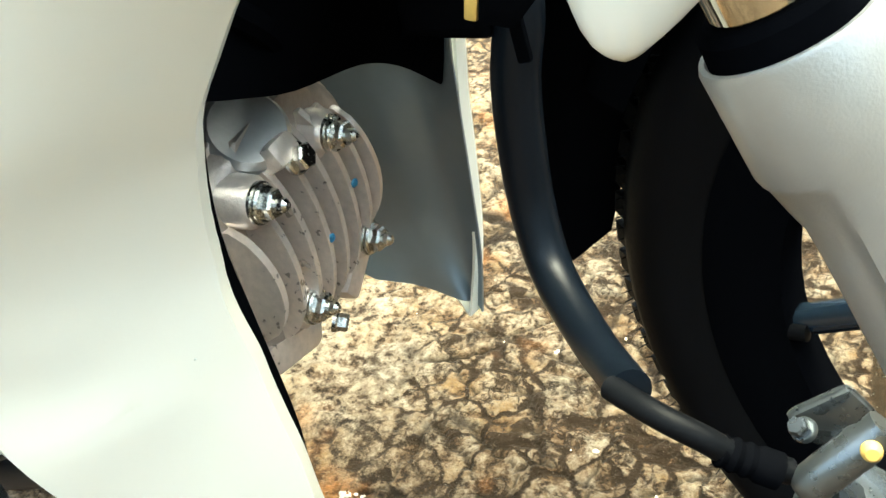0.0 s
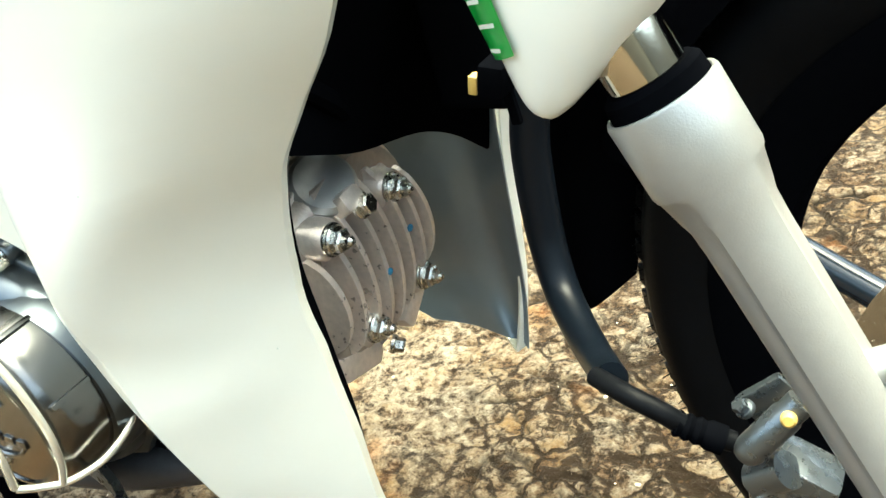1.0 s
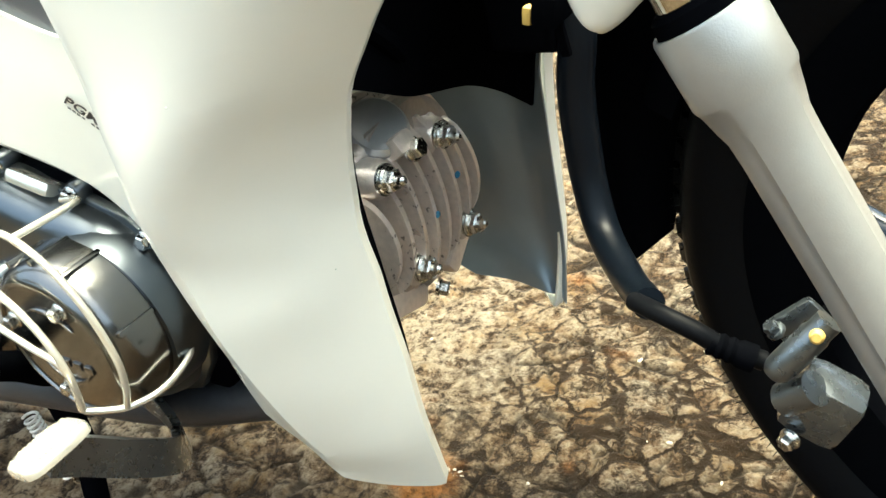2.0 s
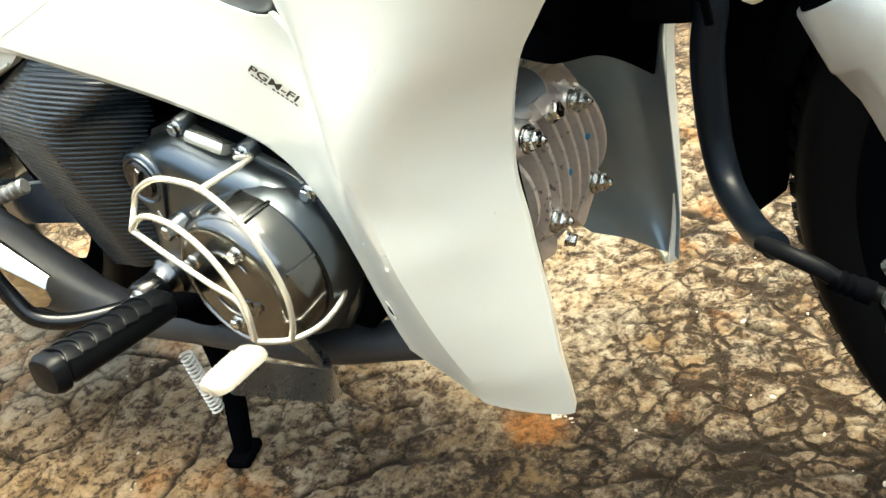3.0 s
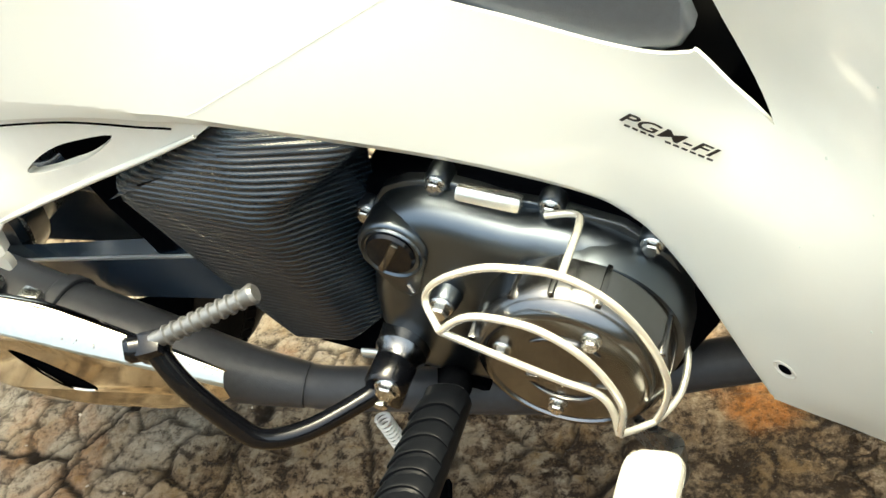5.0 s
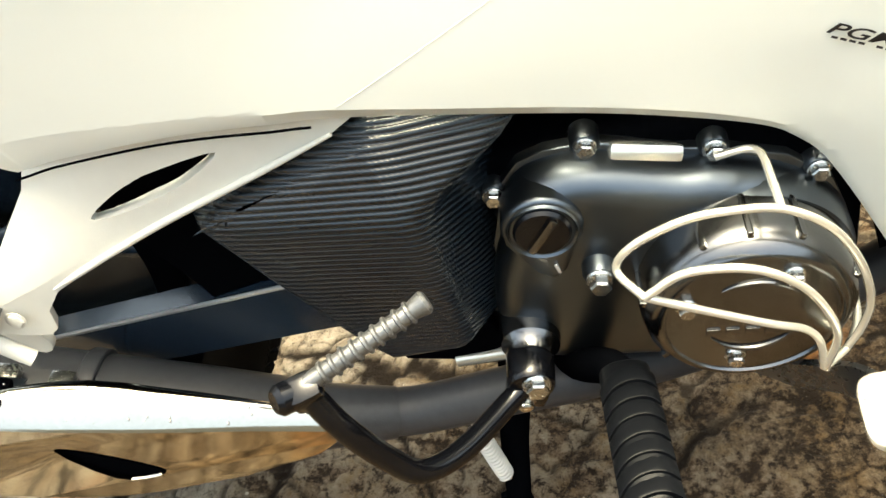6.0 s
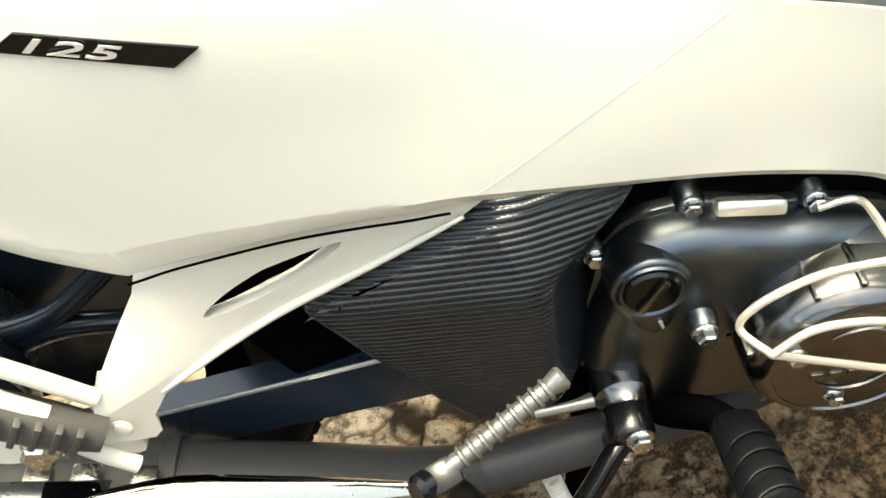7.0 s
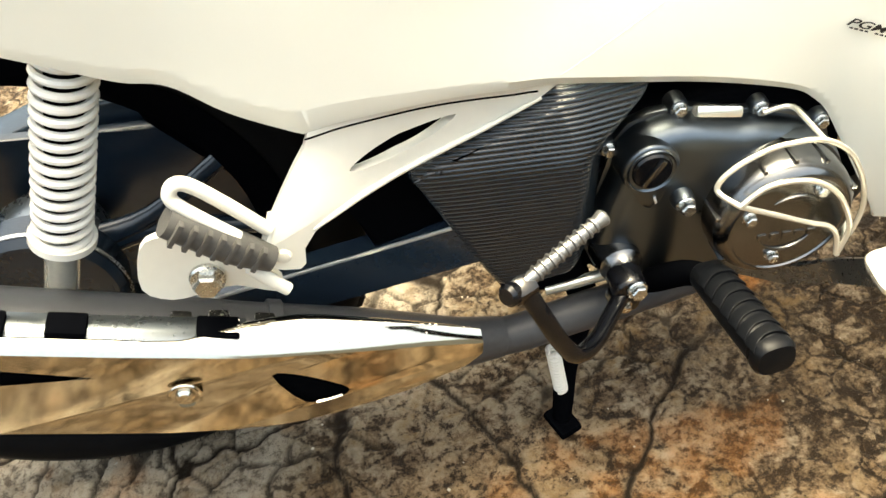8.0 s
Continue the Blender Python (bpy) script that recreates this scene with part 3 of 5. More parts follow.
NOTCH = path_of([(0.152, 0.56), (0.168, 0.495), (0.179, 0.462), (0.190, 0.4285)], 3) + path_of([(0.1875, 0.430), (0.172, 0.444), (0.1585, 0.4615), (0.154, 0.4605), (0.138, 0.4605), (0.113, 0.468), (0.075, 0.4835), (0.043, 0.4975), (0.0, 0.521), (-0.06, 0.58), (-0.12, 0.64), (-0.19, 0.70), (-0.276, 0.72), (-0.44, 0.74), (-0.56, 0.77)], 3)


def fold_width(x):
    """Width of the turned-under border along the lower edge."""
    return float(np.interp(x, (-0.5, -0.31, -0.272, -0.2, -0.13, -0.05, 0.06, 0.11, 0.14, 0.18), (0.004, 0.016, 0.022, 0.013, 0.009, 0.0085, 0.008, 0.005, 0.0022, 0.0016)))


fold = []
for a, p, b in zip([EDGE[0], *EDGE], EDGE, [*EDGE[1:], EDGE[-1]]):
    d = Vector((b[0] - a[0], b[1] - a[1])).normalized()
    up = Vector((-d.y, d.x))
    blend = Vector((0, 1)).lerp(up, min(1.0, max(0.0, (p[0] + 0.25) / 0.1)))
    fold.append((p[0] + blend.x * fold_width(p[0]), p[1] + blend.y * fold_width(p[0])))


def flank_skin(turn_under=True):
    """The skin as a sheet: the flank itself and the border turned under along its edges."""
    loop = [*fold, *FOOT, *FRONT, *NOTCH]
    bm = bmesh.new()
    vs = [bm.verts.new((x, 0, z)) for x, z in loop]
    for t in tessellate_polygon([[Vector((x, z, 0)) for x, z in loop]]):
        bm.faces.new([vs[k] for k in t])
    for axis, start, stop, step in ((0, -0.555, 0.06, 0.016), (0, 0.06, 0.41, 0.007), (2, 0.195, 0.46, 0.008), (2, 0.46, 0.76, 0.016)):
        for c in np.arange(start, stop, step):
            co, no = [0, 0, 0], [0, 0, 0]
            co[axis], no[axis] = float(c) + 0.00037, 1
            bmesh.ops.bisect_plane(bm, geom=bm.verts[:] + bm.edges[:] + bm.faces[:], plane_co=co, plane_no=no, dist=1e-6)
    bmesh.ops.dissolve_degenerate(bm, edges=bm.edges[:], dist=2e-5)
    flat = np.array([(v.co.x, v.co.z) for v in bm.verts])
    for v, y in zip(bm.verts, flank_depth(flat)):
        v.co.y = y
    if not turn_under:
        bm.normal_update()
        return bm
    rim = [e for e in bm.edges if len(e.link_faces) == 1]
    line, outer = np.array(fold), np.array(EDGE)
    below = {}
    for v in {v for e in rim for v in e.verts}:
        p = np.array((v.co.x, v.co.z))
        seg = line[1:] - line[:-1]
        u = np.clip(((p - line[:-1]) * seg).sum(1) / ((seg * seg).sum(1) + 1e-15), 0, 1)
        off = np.linalg.norm(line[:-1] + seg * u[:, None] - p, axis=1)
        k = int(off.argmin())
        if off[k] < 3e-4:
            q = outer[k] + (outer[k + 1] - outer[k]) * u[k]
            below[v] = bm.verts.new((q[0], v.co.y + float(np.interp(q[0], (-0.2, -0.08), (0.32, 0.75))) * fold_width(q[0]), q[1]))
        elif v.co.x > 0.27 and v.co.z < 0.56:
            below[v] = bm.verts.new((v.co.x - 0.0030, v.co.y + 0.0075, v.co.z - 0.0002))
        else:
            below[v] = bm.verts.new((v.co.x, v.co.y + 0.004, v.co.z - 0.0008))
    for e in rim:
        a, b = e.verts
        bm.faces.new((a, b, below[b], below[a]))
    return bm


FAR = Vector((-0.023, 0.016, -0.028))  # far shield shifted to fit the camera's view of its front edge
for flip in (False, True):
    bm = flank_skin()
    if flip:
        for v in bm.verts:
            v.co = Vector((v.co.x, -0.012 - v.co.y, v.co.z)) + FAR
        bmesh.ops.reverse_faces(bm, faces=bm.faces[:])
    thicken(bm, 0.002)
    part("side_cover", bm, WHITE, None, "glossy pearl-white side cover flowing into the leg shield", 32)
lining = []
for x0, z0, x1, z1 in ((0.190, 0.224, 0.258, 0.226), (0.176, 0.262, 0.262, 0.262), (0.160, 0.300, 0.262, 0.300), (0.146, 0.330, 0.260, 0.345), (0.150, 0.36, 0.258, 0.385), (0.193, 0.43, 0.262, 0.44), (0.183, 0.46, 0.262, 0.47), (0.163, 0.53, 0.262, 0.53)):
    q = np.array([(x0 + (x1 - x0) * u, z0 + (z1 - z0) * u) for u in (0, 0.35, 0.7, 1)])
    lining.append([(x, y + 0.006, z) for (x, z), y in zip(q, flank_depth(q))])
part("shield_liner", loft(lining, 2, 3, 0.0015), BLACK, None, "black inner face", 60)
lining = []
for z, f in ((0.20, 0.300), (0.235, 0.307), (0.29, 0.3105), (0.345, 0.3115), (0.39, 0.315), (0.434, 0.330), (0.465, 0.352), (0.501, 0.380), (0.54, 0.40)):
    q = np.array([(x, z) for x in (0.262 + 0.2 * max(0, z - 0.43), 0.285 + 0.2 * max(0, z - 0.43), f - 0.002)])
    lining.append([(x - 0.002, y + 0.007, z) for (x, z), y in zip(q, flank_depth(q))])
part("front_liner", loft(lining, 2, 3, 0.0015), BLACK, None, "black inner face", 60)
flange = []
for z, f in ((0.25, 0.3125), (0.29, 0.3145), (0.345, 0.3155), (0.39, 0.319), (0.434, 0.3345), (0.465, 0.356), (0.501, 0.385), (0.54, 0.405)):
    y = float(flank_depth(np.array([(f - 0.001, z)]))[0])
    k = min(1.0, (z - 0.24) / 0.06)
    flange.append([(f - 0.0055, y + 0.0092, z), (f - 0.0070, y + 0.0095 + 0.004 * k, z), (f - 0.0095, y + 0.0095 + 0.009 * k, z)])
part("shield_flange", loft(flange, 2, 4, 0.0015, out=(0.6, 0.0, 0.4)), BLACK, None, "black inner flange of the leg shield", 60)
# inner face of the far shield in one blue-grey: rear and front faces meet in a curved valley
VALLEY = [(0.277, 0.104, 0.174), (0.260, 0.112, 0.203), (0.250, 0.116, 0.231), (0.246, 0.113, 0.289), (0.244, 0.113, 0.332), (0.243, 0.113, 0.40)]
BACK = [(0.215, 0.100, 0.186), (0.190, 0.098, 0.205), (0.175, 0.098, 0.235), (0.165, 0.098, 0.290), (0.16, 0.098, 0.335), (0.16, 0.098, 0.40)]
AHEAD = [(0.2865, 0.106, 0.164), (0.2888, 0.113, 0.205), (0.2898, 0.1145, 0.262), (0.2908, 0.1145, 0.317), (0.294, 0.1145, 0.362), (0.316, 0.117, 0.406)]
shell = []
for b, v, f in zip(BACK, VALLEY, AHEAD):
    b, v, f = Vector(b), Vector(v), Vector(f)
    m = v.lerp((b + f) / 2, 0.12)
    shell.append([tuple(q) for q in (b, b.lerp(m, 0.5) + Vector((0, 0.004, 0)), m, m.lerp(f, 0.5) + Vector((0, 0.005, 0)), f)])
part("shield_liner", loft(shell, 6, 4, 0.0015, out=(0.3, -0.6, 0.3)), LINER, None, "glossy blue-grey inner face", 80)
# closed black core added under the covers to keep sky light out
part("inner_cover", prism([(-0.5, 0.64), (-0.33, 0.53), (-0.2, 0.482), (-0.06, 0.442), (0.06, 0.405), (0.12, 0.395), (0.20, 0.40), (0.27, 0.42), (0.31, 0.47), (0.36, 0.56), (0.15, 0.56), (0.0, 0.55), (-0.2, 0.68), (-0.5, 0.72)], 0.075, -0.080, 0.006), GLOSS_BLACK, None, "black core added under the covers to keep light out")


# surface finder for what sits on the white covers
def skin(rows):
    bm = loft(rows, 3, 6)
    bm.normal_update()
    tree = BVHTree.FromBMesh(bm)
    bm.free()
    return tree


bare = flank_skin(False)
BODY_SKIN = BVHTree.FromBMesh(bare)
bare.free()


def on_skin(x, z, tree=BODY_SKIN, out=0.0):
    """The point of the outer skin at x and z, moved out along its normal, and that normal."""
    hit, normal, _, _ = tree.ray_cast(Vector((x, -0.4, z)), Vector((0, 1, 0)))
    if normal.y > 0:
        normal = -normal
    return hit + normal * out, normal


def lettering(name, text, place, along, normal, size, mat, parent, label="", depth=0.0004, shear=0.3, stretch=1.0):
    """Text in the built-in font, laid along a direction on a surface."""
    cu = bpy.data.curves.new(name, "FONT")
    cu.body, cu.size, cu.extrude, cu.shear, cu.offset = text, size, depth, shear, size * 0.008
    tmp = new("lettering", cu)
    me = bpy.data.meshes.new_from_object(tmp.evaluated_get(bpy.context.evaluated_depsgraph_get()))
    bpy.data.objects.remove(tmp)
    x = Vector(along).normalized()
    n = Vector(normal)
    n = (n - x * n.dot(x)).normalized()
    y = n.cross(x)
    me.transform(Matrix.Translation(place) @ Matrix((x, y, n)).transposed().to_4x4() @ Matrix.Diagonal((stretch, 1, 1, 1)))
    me.materials.clear()
    me.materials.append(mat)
    ob = new(name, me)
    ob.parent = parent
    if label:
        tagged(ob, label)
    return ob


right_cover = next(o for o in bike.children if o.name == "side_cover")

# thin joint between front and rear flank: a grey strip painted as the gap's shade
bm = bmesh.new()
line = [on_skin(-0.104 + 0.124 * k / 12, 0.463 + 0.041 * k / 12, out=0.0002)[0] for k in range(13)]
tube(line, 0.00015, 1, 6, bm, straight=True)
part("panel_gap", bm, SEAM_SHADE, right_cover)

# model badge
corners = [(-0.2575, 0.5915), (-0.2465, 0.5955), (-0.1875, 0.5705), (-0.1990, 0.5660)]
bm = bmesh.new()
low = [bm.verts.new(on_skin(x, z, out=0.0003)[0]) for x, z in corners]
high = [bm.verts.new(on_skin(x, z, out=0.002)[0]) for x, z in corners]
bm.faces.new(high)
bm.faces.new(low[::-1])
for k in range(4):
    bm.faces.new((low[k], low[(k + 1) % 4], high[(k + 1) % 4], high[k]))
part("badge", bm, GLOSS_BLACK, right_cover, "black badge with silver numerals", 0)
face = [on_skin(x, z, out=0.002)[0] for x, z in corners]
nrm = (face[2] - face[0]).cross(face[1] - face[3]).normalized()
nrm = nrm if nrm.y < 0 else -nrm
p = face[0].lerp(face[3], 0.10).lerp(face[1], 0.22) + nrm * 0.0012
lettering("badge_number", "125", p, on_skin(-0.1990, 0.5660)[0] - on_skin(-0.2575, 0.5915)[0], nrm, 0.0080, WHITE_PRINT, right_cover, "bright silver raised badge number", 0.0005, 0.25, 3.1)

# lettered mark, its dark reflection painted as flat black, with a small line of print below it
p, nrm = on_skin(0.1175, 0.4262, out=0.0004)
q, _ = on_skin(0.172, 0.4035, out=0.0004)
lettering("printed_mark", "PGM-FI", p, q - p, nrm, 0.0082, INK, right_cover, "lettering in flat black for its dark reflection", 0.0002, 0.36, 1.9)
way = (q - p).normalized()
bm = bmesh.new()
for k in range(11):
    if k == 4:
        continue
    c = p + way * (0.004 + 0.0042 * k) + way.cross(nrm) * 0.0022
    u = nrm.cross(way)
    vs = [bm.verts.new(c + way * a - u * b + nrm * 0.0002) for a, b in ((0, 0), (0.003, 0), (0.003, -0.0013), (0, -0.0013))]
    bm.faces.new(vs)
part("small_print", bm, INK, right_cover, "", 0)

# screw dish in the leg shield
c, nrm = on_skin(0.191, 0.262)
part("screw_dish", lathe([(0.0075, 0.0006), (0.0068, 0.0012), (0.0058, 0.0006), (0.0048, -0.001), (0, -0.001)], c, nrm, 28), WHITE_SATIN, right_cover)
bm = lathe([(0.0042, -0.0012), (0.0042, 0.0006), (0.003, 0.0014), (0, 0.0014)], c, nrm, 20)
part("screw", bm, BLACK, right_cover, "dark recessed screw")

# dust specks on the shield
random.seed(4)
bm = bmesh.new()
for _ in range(12):
    try:
        c, nrm = on_skin(random.uniform(0.2, 0.335), random.uniform(0.33, 0.49), BODY_SKIN, 0.0002)
    except (TypeError, AttributeError):
        continue
    r = random.choice((0.0003, 0.0004, 0.0005, 0.0009))
    lathe([(r, 0), (r * 0.6, r * 0.4), (0, r * 0.45)], c, nrm, 7, bm)
tagged(part("dried_drops", bm, PALE_INK, right_cover), kind="stuff")

# dark tunnel trim between the covers
TRIM = [(-0.03, 0.525), (0.039, 0.494), (0.075, 0.478), (0.12, 0.461), (0.140, 0.457), (0.150, 0.459), (0.156, 0.467), (0.152, 0.482), (0.135, 0.52), (0.10, 0.565), (-0.03, 0.60)]
part("tunnel_trim", prism(TRIM, -0.088, -0.103, 0.005, 3), TRIM_GREY, None, "dark grey tunnel trim")

# ---- engine ----
engine = part("engine", prism([(-0.085, 0.21), (0.12, 0.20), (0.15, 0.25), (0.15, 0.33), (0.1, 0.375), (-0.06, 0.37), (-0.1, 0.30)], 0.085, -0.0895, 0.008), BLACK, None, "black horizontal single-cylinder engine")
CASE = [(-0.054, 0.330), (-0.050, 0.352), (-0.038, 0.366), (-0.022, 0.371), (0.002, 0.371), (0.044, 0.357), (0.066, 0.353), (0.100, 0.340), (0.123, 0.318), (0.132, 0.290), (0.130, 0.262), (0.120, 0.235), (0.1, 0.210), (0.06, 0.199), (0.0, 0.205), (-0.045, 0.212), (-0.066, 0.221), (-0.075, 0.25), (-0.068, 0.295)]
FLANGE = [(-0.015 + (x + 0.015) * 1.05, 0.285 + (z - 0.285) * 1.05) for x, z in CASE]
part("cover_flange", prism(FLANGE, -0.0885, -0.0965, 0.0015, 2), COVER, engine)
rows = []
for f, y in ((1.0, -0.0945), (1.0, -0.0985), (0.992, -0.1040), (0.975, -0.1090), (0.945, -0.1140), (0.90, -0.1180), (0.84, -0.1208), (0.76, -0.1223), (0.5, -0.1236), (0.3, -0.1243), (0.02, -0.1245)):
    rows.append([(0.012 + (q[0] - 0.012) * f, y, 0.286 + (q[1] - 0.286) * f) for q in rounded(CASE, 3)])
bm = bmesh.new()
grid_faces(bm, rows, closed=True)
part("clutch_cover", bm, COVER, engine, "graphite clutch cover", 60)
DC = (0.074, 0.281)
# flared shoulder and stepped dome
part("cover_shoulder", lathe([(0.064, 0.094), (0.0635, 0.112), (0.061, 0.121), (0.0, 0.121)], (DC[0] + 0.002, 0, DC[1] - 0.002), (0, -1, 0), 64), COVER, engine)
part("clutch_dome", lathe([(0.0595, 0.116), (0.0590, 0.140), (0.0570, 0.149), (0.0515, 0.1555), (0.0490, 0.157), (0.0472, 0.157), (0.0462, 0.1556), (0.030, 0.1556), (0.0, 0.1556)], (DC[0], 0, DC[1]), (0, -1, 0), 72), DOME, engine, "worn metallic clutch dome")
# ribs round the dome's wall
for a in (62, 88, 112, 15, 165, 215):
    d = Vector((math.cos(radians(a)), 0, math.sin(radians(a))))
    c = Vector((DC[0], -0.134, DC[1])) + d * 0.0585
    part("dome_rib", block(c, (0.0035, 0.030, 0.005), (0, 90 - a, 0), 0.001), DOME, engine)
# raised half-moon ridges on the face
for r, a0, a1 in ((0.026, 200, 340), (0.030, 35, 120)):
    pts = [(DC[0] + r * math.cos(radians(a)), -0.1562, DC[1] + r * math.sin(radians(a))) for a in np.linspace(a0, a1, 14)]
    part("face_ridge", tube(pts, [0.0004 + 0.0014 * math.sin(math.pi * k / 13) for k in range(14)], 1, 8, straight=True), DOME, engine)
# raised maker's mark, left as plain bars
for k in range(5):
    part("raised_mark", block((DC[0] - 0.021 + 0.0105 * k, -0.1562, DC[1] - 0.008 - 0.0012 * k), (0.0075, 0.0014, 0.0055), (0, 6, 0), 0.0005), DOME, engine)
for x, z in ((0.096, 0.313), (0.040, 0.298), (0.064, 0.249)):
    bolt(engine, (x, -0.1545, z), (0, -1, 0), 0.0042, 0.0075)
# upper shelf, bosses and fixing bolts
# shelf made pale so that its colour carries the sky's bright reflection
part("cover_shelf", block((0.031, -0.0985, 0.3645), (0.040, 0.014, 0.010), (-30, 15, 0), 0.0035), SATIN_CHROME, engine)
for x, z in ((0.0, 0.375), (0.067, 0.358), (-0.056, 0.351), (0.121, 0.331), (0.127, 0.263)):
    part("bolt_boss", lathe([(0.0085, 0.085), (0.0082, 0.097), (0.007, 0.099), (0, 0.099)], (x, 0, z), (0, -1, 0), 20), COVER, engine)
    bolt(engine, (x, -0.0985, z), (0, -1, 0), 0.0045, 0.0065)
part("guard_boss", lathe([(0.011, 0.108), (0.0095, 0.130), (0.008, 0.134), (0, 0.134)], (-0.004, 0, 0.307), (0, -1, 0), 24), COVER, engine)
bolt(engine, (-0.004, -0.133, 0.307), (0, -1, 0), 0.0055, 0.010)
part("inspection_cap", lathe([(0.0052, 0.110), (0.0050, 0.1195), (0.004, 0.1205), (0, 0.1205)], (-0.043, 0, 0.274), (0, -1, 0), 20), STEEL, engine)
# oil filler with a slotted plug in a raised collar
part("filler_collar", lathe([(0.0240, 0.104), (0.0225, 0.1225), (0.0195, 0.1275), (0.0178, 0.126), (0.0172, 0.120), (0, 0.120)], (-0.030, 0, 0.343), (0, -1, 0), 36), COVER, engine)
hood = []
for k in range(28):
    a = 2 * math.pi * k / 28
    stretch = 1.0 + 0.75 * max(0.0, -math.sin(a)) ** 3
    hood.append((-0.030 + 0.0235 * math.cos(a) * (1 - 0.25 * max(0.0, -math.sin(a))), 0.343 + 0.0235 * math.sin(a) * stretch))
part("filler_hood", prism(hood, -0.110, -0.1262, 0.004, 4), COVER, engine, "teardrop boss round the oil filler", 50)
part("level_mark", block((-0.0265, -0.1268, 0.3125), (0.0022, 0.0012, 0.0075), (0, -12, 0), 0.0005), WHITE_PRINT, engine)
part("oil_plug", lathe([(0.0163, 0.119), (0.0163, 0.1275), (0.0148, 0.1295), (0, 0.1295)], (-0.030, 0, 0.344), (0, -1, 0), 32), GLOSS_BLACK, engine, "black slotted oil filler plug")
part("plug_bar", block((-0.030, -0.130, 0.344), (0.0275, 0.005, 0.0048), (0, -52, 0), 0.0012), DOME, engine)
# kick shaft boss
part("kick_boss", lathe([(0.021, 0.104), (0.0185, 0.130), (0.015, 0.134), (0.0135, 0.140), (0, 0.140)], (-0.055, 0, 0.249), (0, -1, 0), 32), DOME, engine)

# cylinder and finned head, which face forwards
HY, HZ = -0.011, 0.321
part("cylinder", lathe([(0.044, 0), (0.044, 0.012), (0.054, 0.0125), (0.054, 0.016), (0.044, 0.0165), (0.044, 0.026), (0.055, 0.0265), (0.055, 0.030), (0.044, 0.0305), (0.044, 0.040), (0.056, 0.0405), (0.056, 0.044), (0.044, 0.0445), (0.044, 0.054), (0.056, 0.0545), (0.056, 0.058), (0.044, 0.0585), (0.044, 0.07)], (0.15, HY, HZ), (1, 0, 0), 40), CAST, engine, "finned cast cylinder")


def ring(points, x0, x1, bevel):
    """A plate with an outline in y and z between two values of x."""
    bm = bmesh.new()
    a = [bm.verts.new((x0, y, z)) for y, z in points]
    b = [bm.verts.new((x1, y, z)) for y, z in points]
    n = len(points)
    cap = bm.faces.new(b)
    bm.faces.new(a[::-1])
    for k in range(n):
        bm.faces.new((a[k], a[(k + 1) % n], b[(k + 1) % n], b[k]))
    bmesh.ops.bevel(bm, geom=list(cap.edges), offset=bevel, segments=3, affect="EDGES", profile=0.5)
    return bm


def oval(ry, rz, power=2.6, n=36, y=HY, z=HZ):
    out = []
    for k in range(n):
        a = 2 * math.pi * k / n
        c, s_ = math.cos(a), math.sin(a)
        out.append((y + ry * math.copysign(abs(c) ** (2 / power), c), z + rz * math.copysign(abs(s_) ** (2 / power), s_)))
    return out


# head body takes the darker cast, so fin gaps look shaded
part("cylinder_head", ring(oval(0.062, 0.058), 0.215, 0.262, 0.008), CAST_SHADE, engine, "cast aluminium finned cylinder head")
for x in (0.222, 0.235, 0.248):
    part("head_fin", ring(oval(0.066, 0.061), x, x + 0.0045, 0.0012), CAST, engine)
# upright fins on the nose, bowed forwards
for k in range(8):
    y = HY - 0.050 + 0.0135 * k
    half = 0.050 * math.sqrt(max(0.15, 1 - ((y - HY) / 0.062) ** 2))
    bm = bmesh.new()
    prof = []
    for j in range(13):
        u = -1 + j / 6
        prof.append((0.2645 + 0.0165 * (1 - u * u) ** 0.7, HZ - 0.002 + half * u))
    prof += [(0.255, HZ - 0.002 + half), (0.255, HZ - 0.002 - half)]
    a = [bm.verts.new((x, y - 0.0022, z)) for x, z in prof]
    b = [bm.verts.new((x - 0.0008, y + 0.0022, z)) for x, z in prof]
    bm.faces.new(a)
    bm.faces.new(b[::-1])
    for j in range(len(prof)):
        bm.faces.new((a[j], a[(j + 1) % len(prof)], b[(j + 1) % len(prof)], b[j]))
    part("head_fin", bm, CAST, engine, "", 40)
NUTS = [(0.012, 0.352), (-0.049, 0.355), (0.020, 0.287), (-0.037, 0.290)]
for y, z in NUTS:
    part("stud_boss", lathe([(0.0125, 0), (0.0115, 0.028), (0.0095, 0.031), (0, 0.031)], (0.242, y, z), (1, 0, 0), 24), CAST, engine)
    part("washer", lathe([(0.0092, 0), (0.0092, 0.0016), (0, 0.0016)], (0.273, y, z), (1, 0, 0), 24), STEEL, engine)
    bolt(engine, (0.2746, y, z), (1, 0, 0), 0.0058, 0.0075, STEEL, "dome_nut", 0.0052)
# tappet cap and its bolt
part("tappet_cap", lathe([(0.019, 0), (0.019, 0.016), (0.0165, 0.019), (0, 0.019)], (0.250, -0.022, 0.364), (0.62, -0.3, 0.72), 36), CAP_GREY, engine, "grey tappet cap")
part("cap_ear", block((0.270, -0.026, 0.364), (0.016, 0.018, 0.012), (0, -30, 0), 0.004), CAST, engine)
bolt(engine, (0.276, -0.022, 0.360), (1, 0, 0.25), 0.0052, 0.008)
# lower boss, drain ear and small bolts
part("head_ear", block((0.262, 0.016, 0.275), (0.016, 0.042, 0.015), (35, 0, 0), 0.005), CAST, engine)
part("head_foot", block((0.252, -0.045, 0.268), (0.022, 0.05, 0.018), (-18, 0, 0), 0.006), CAST, engine)
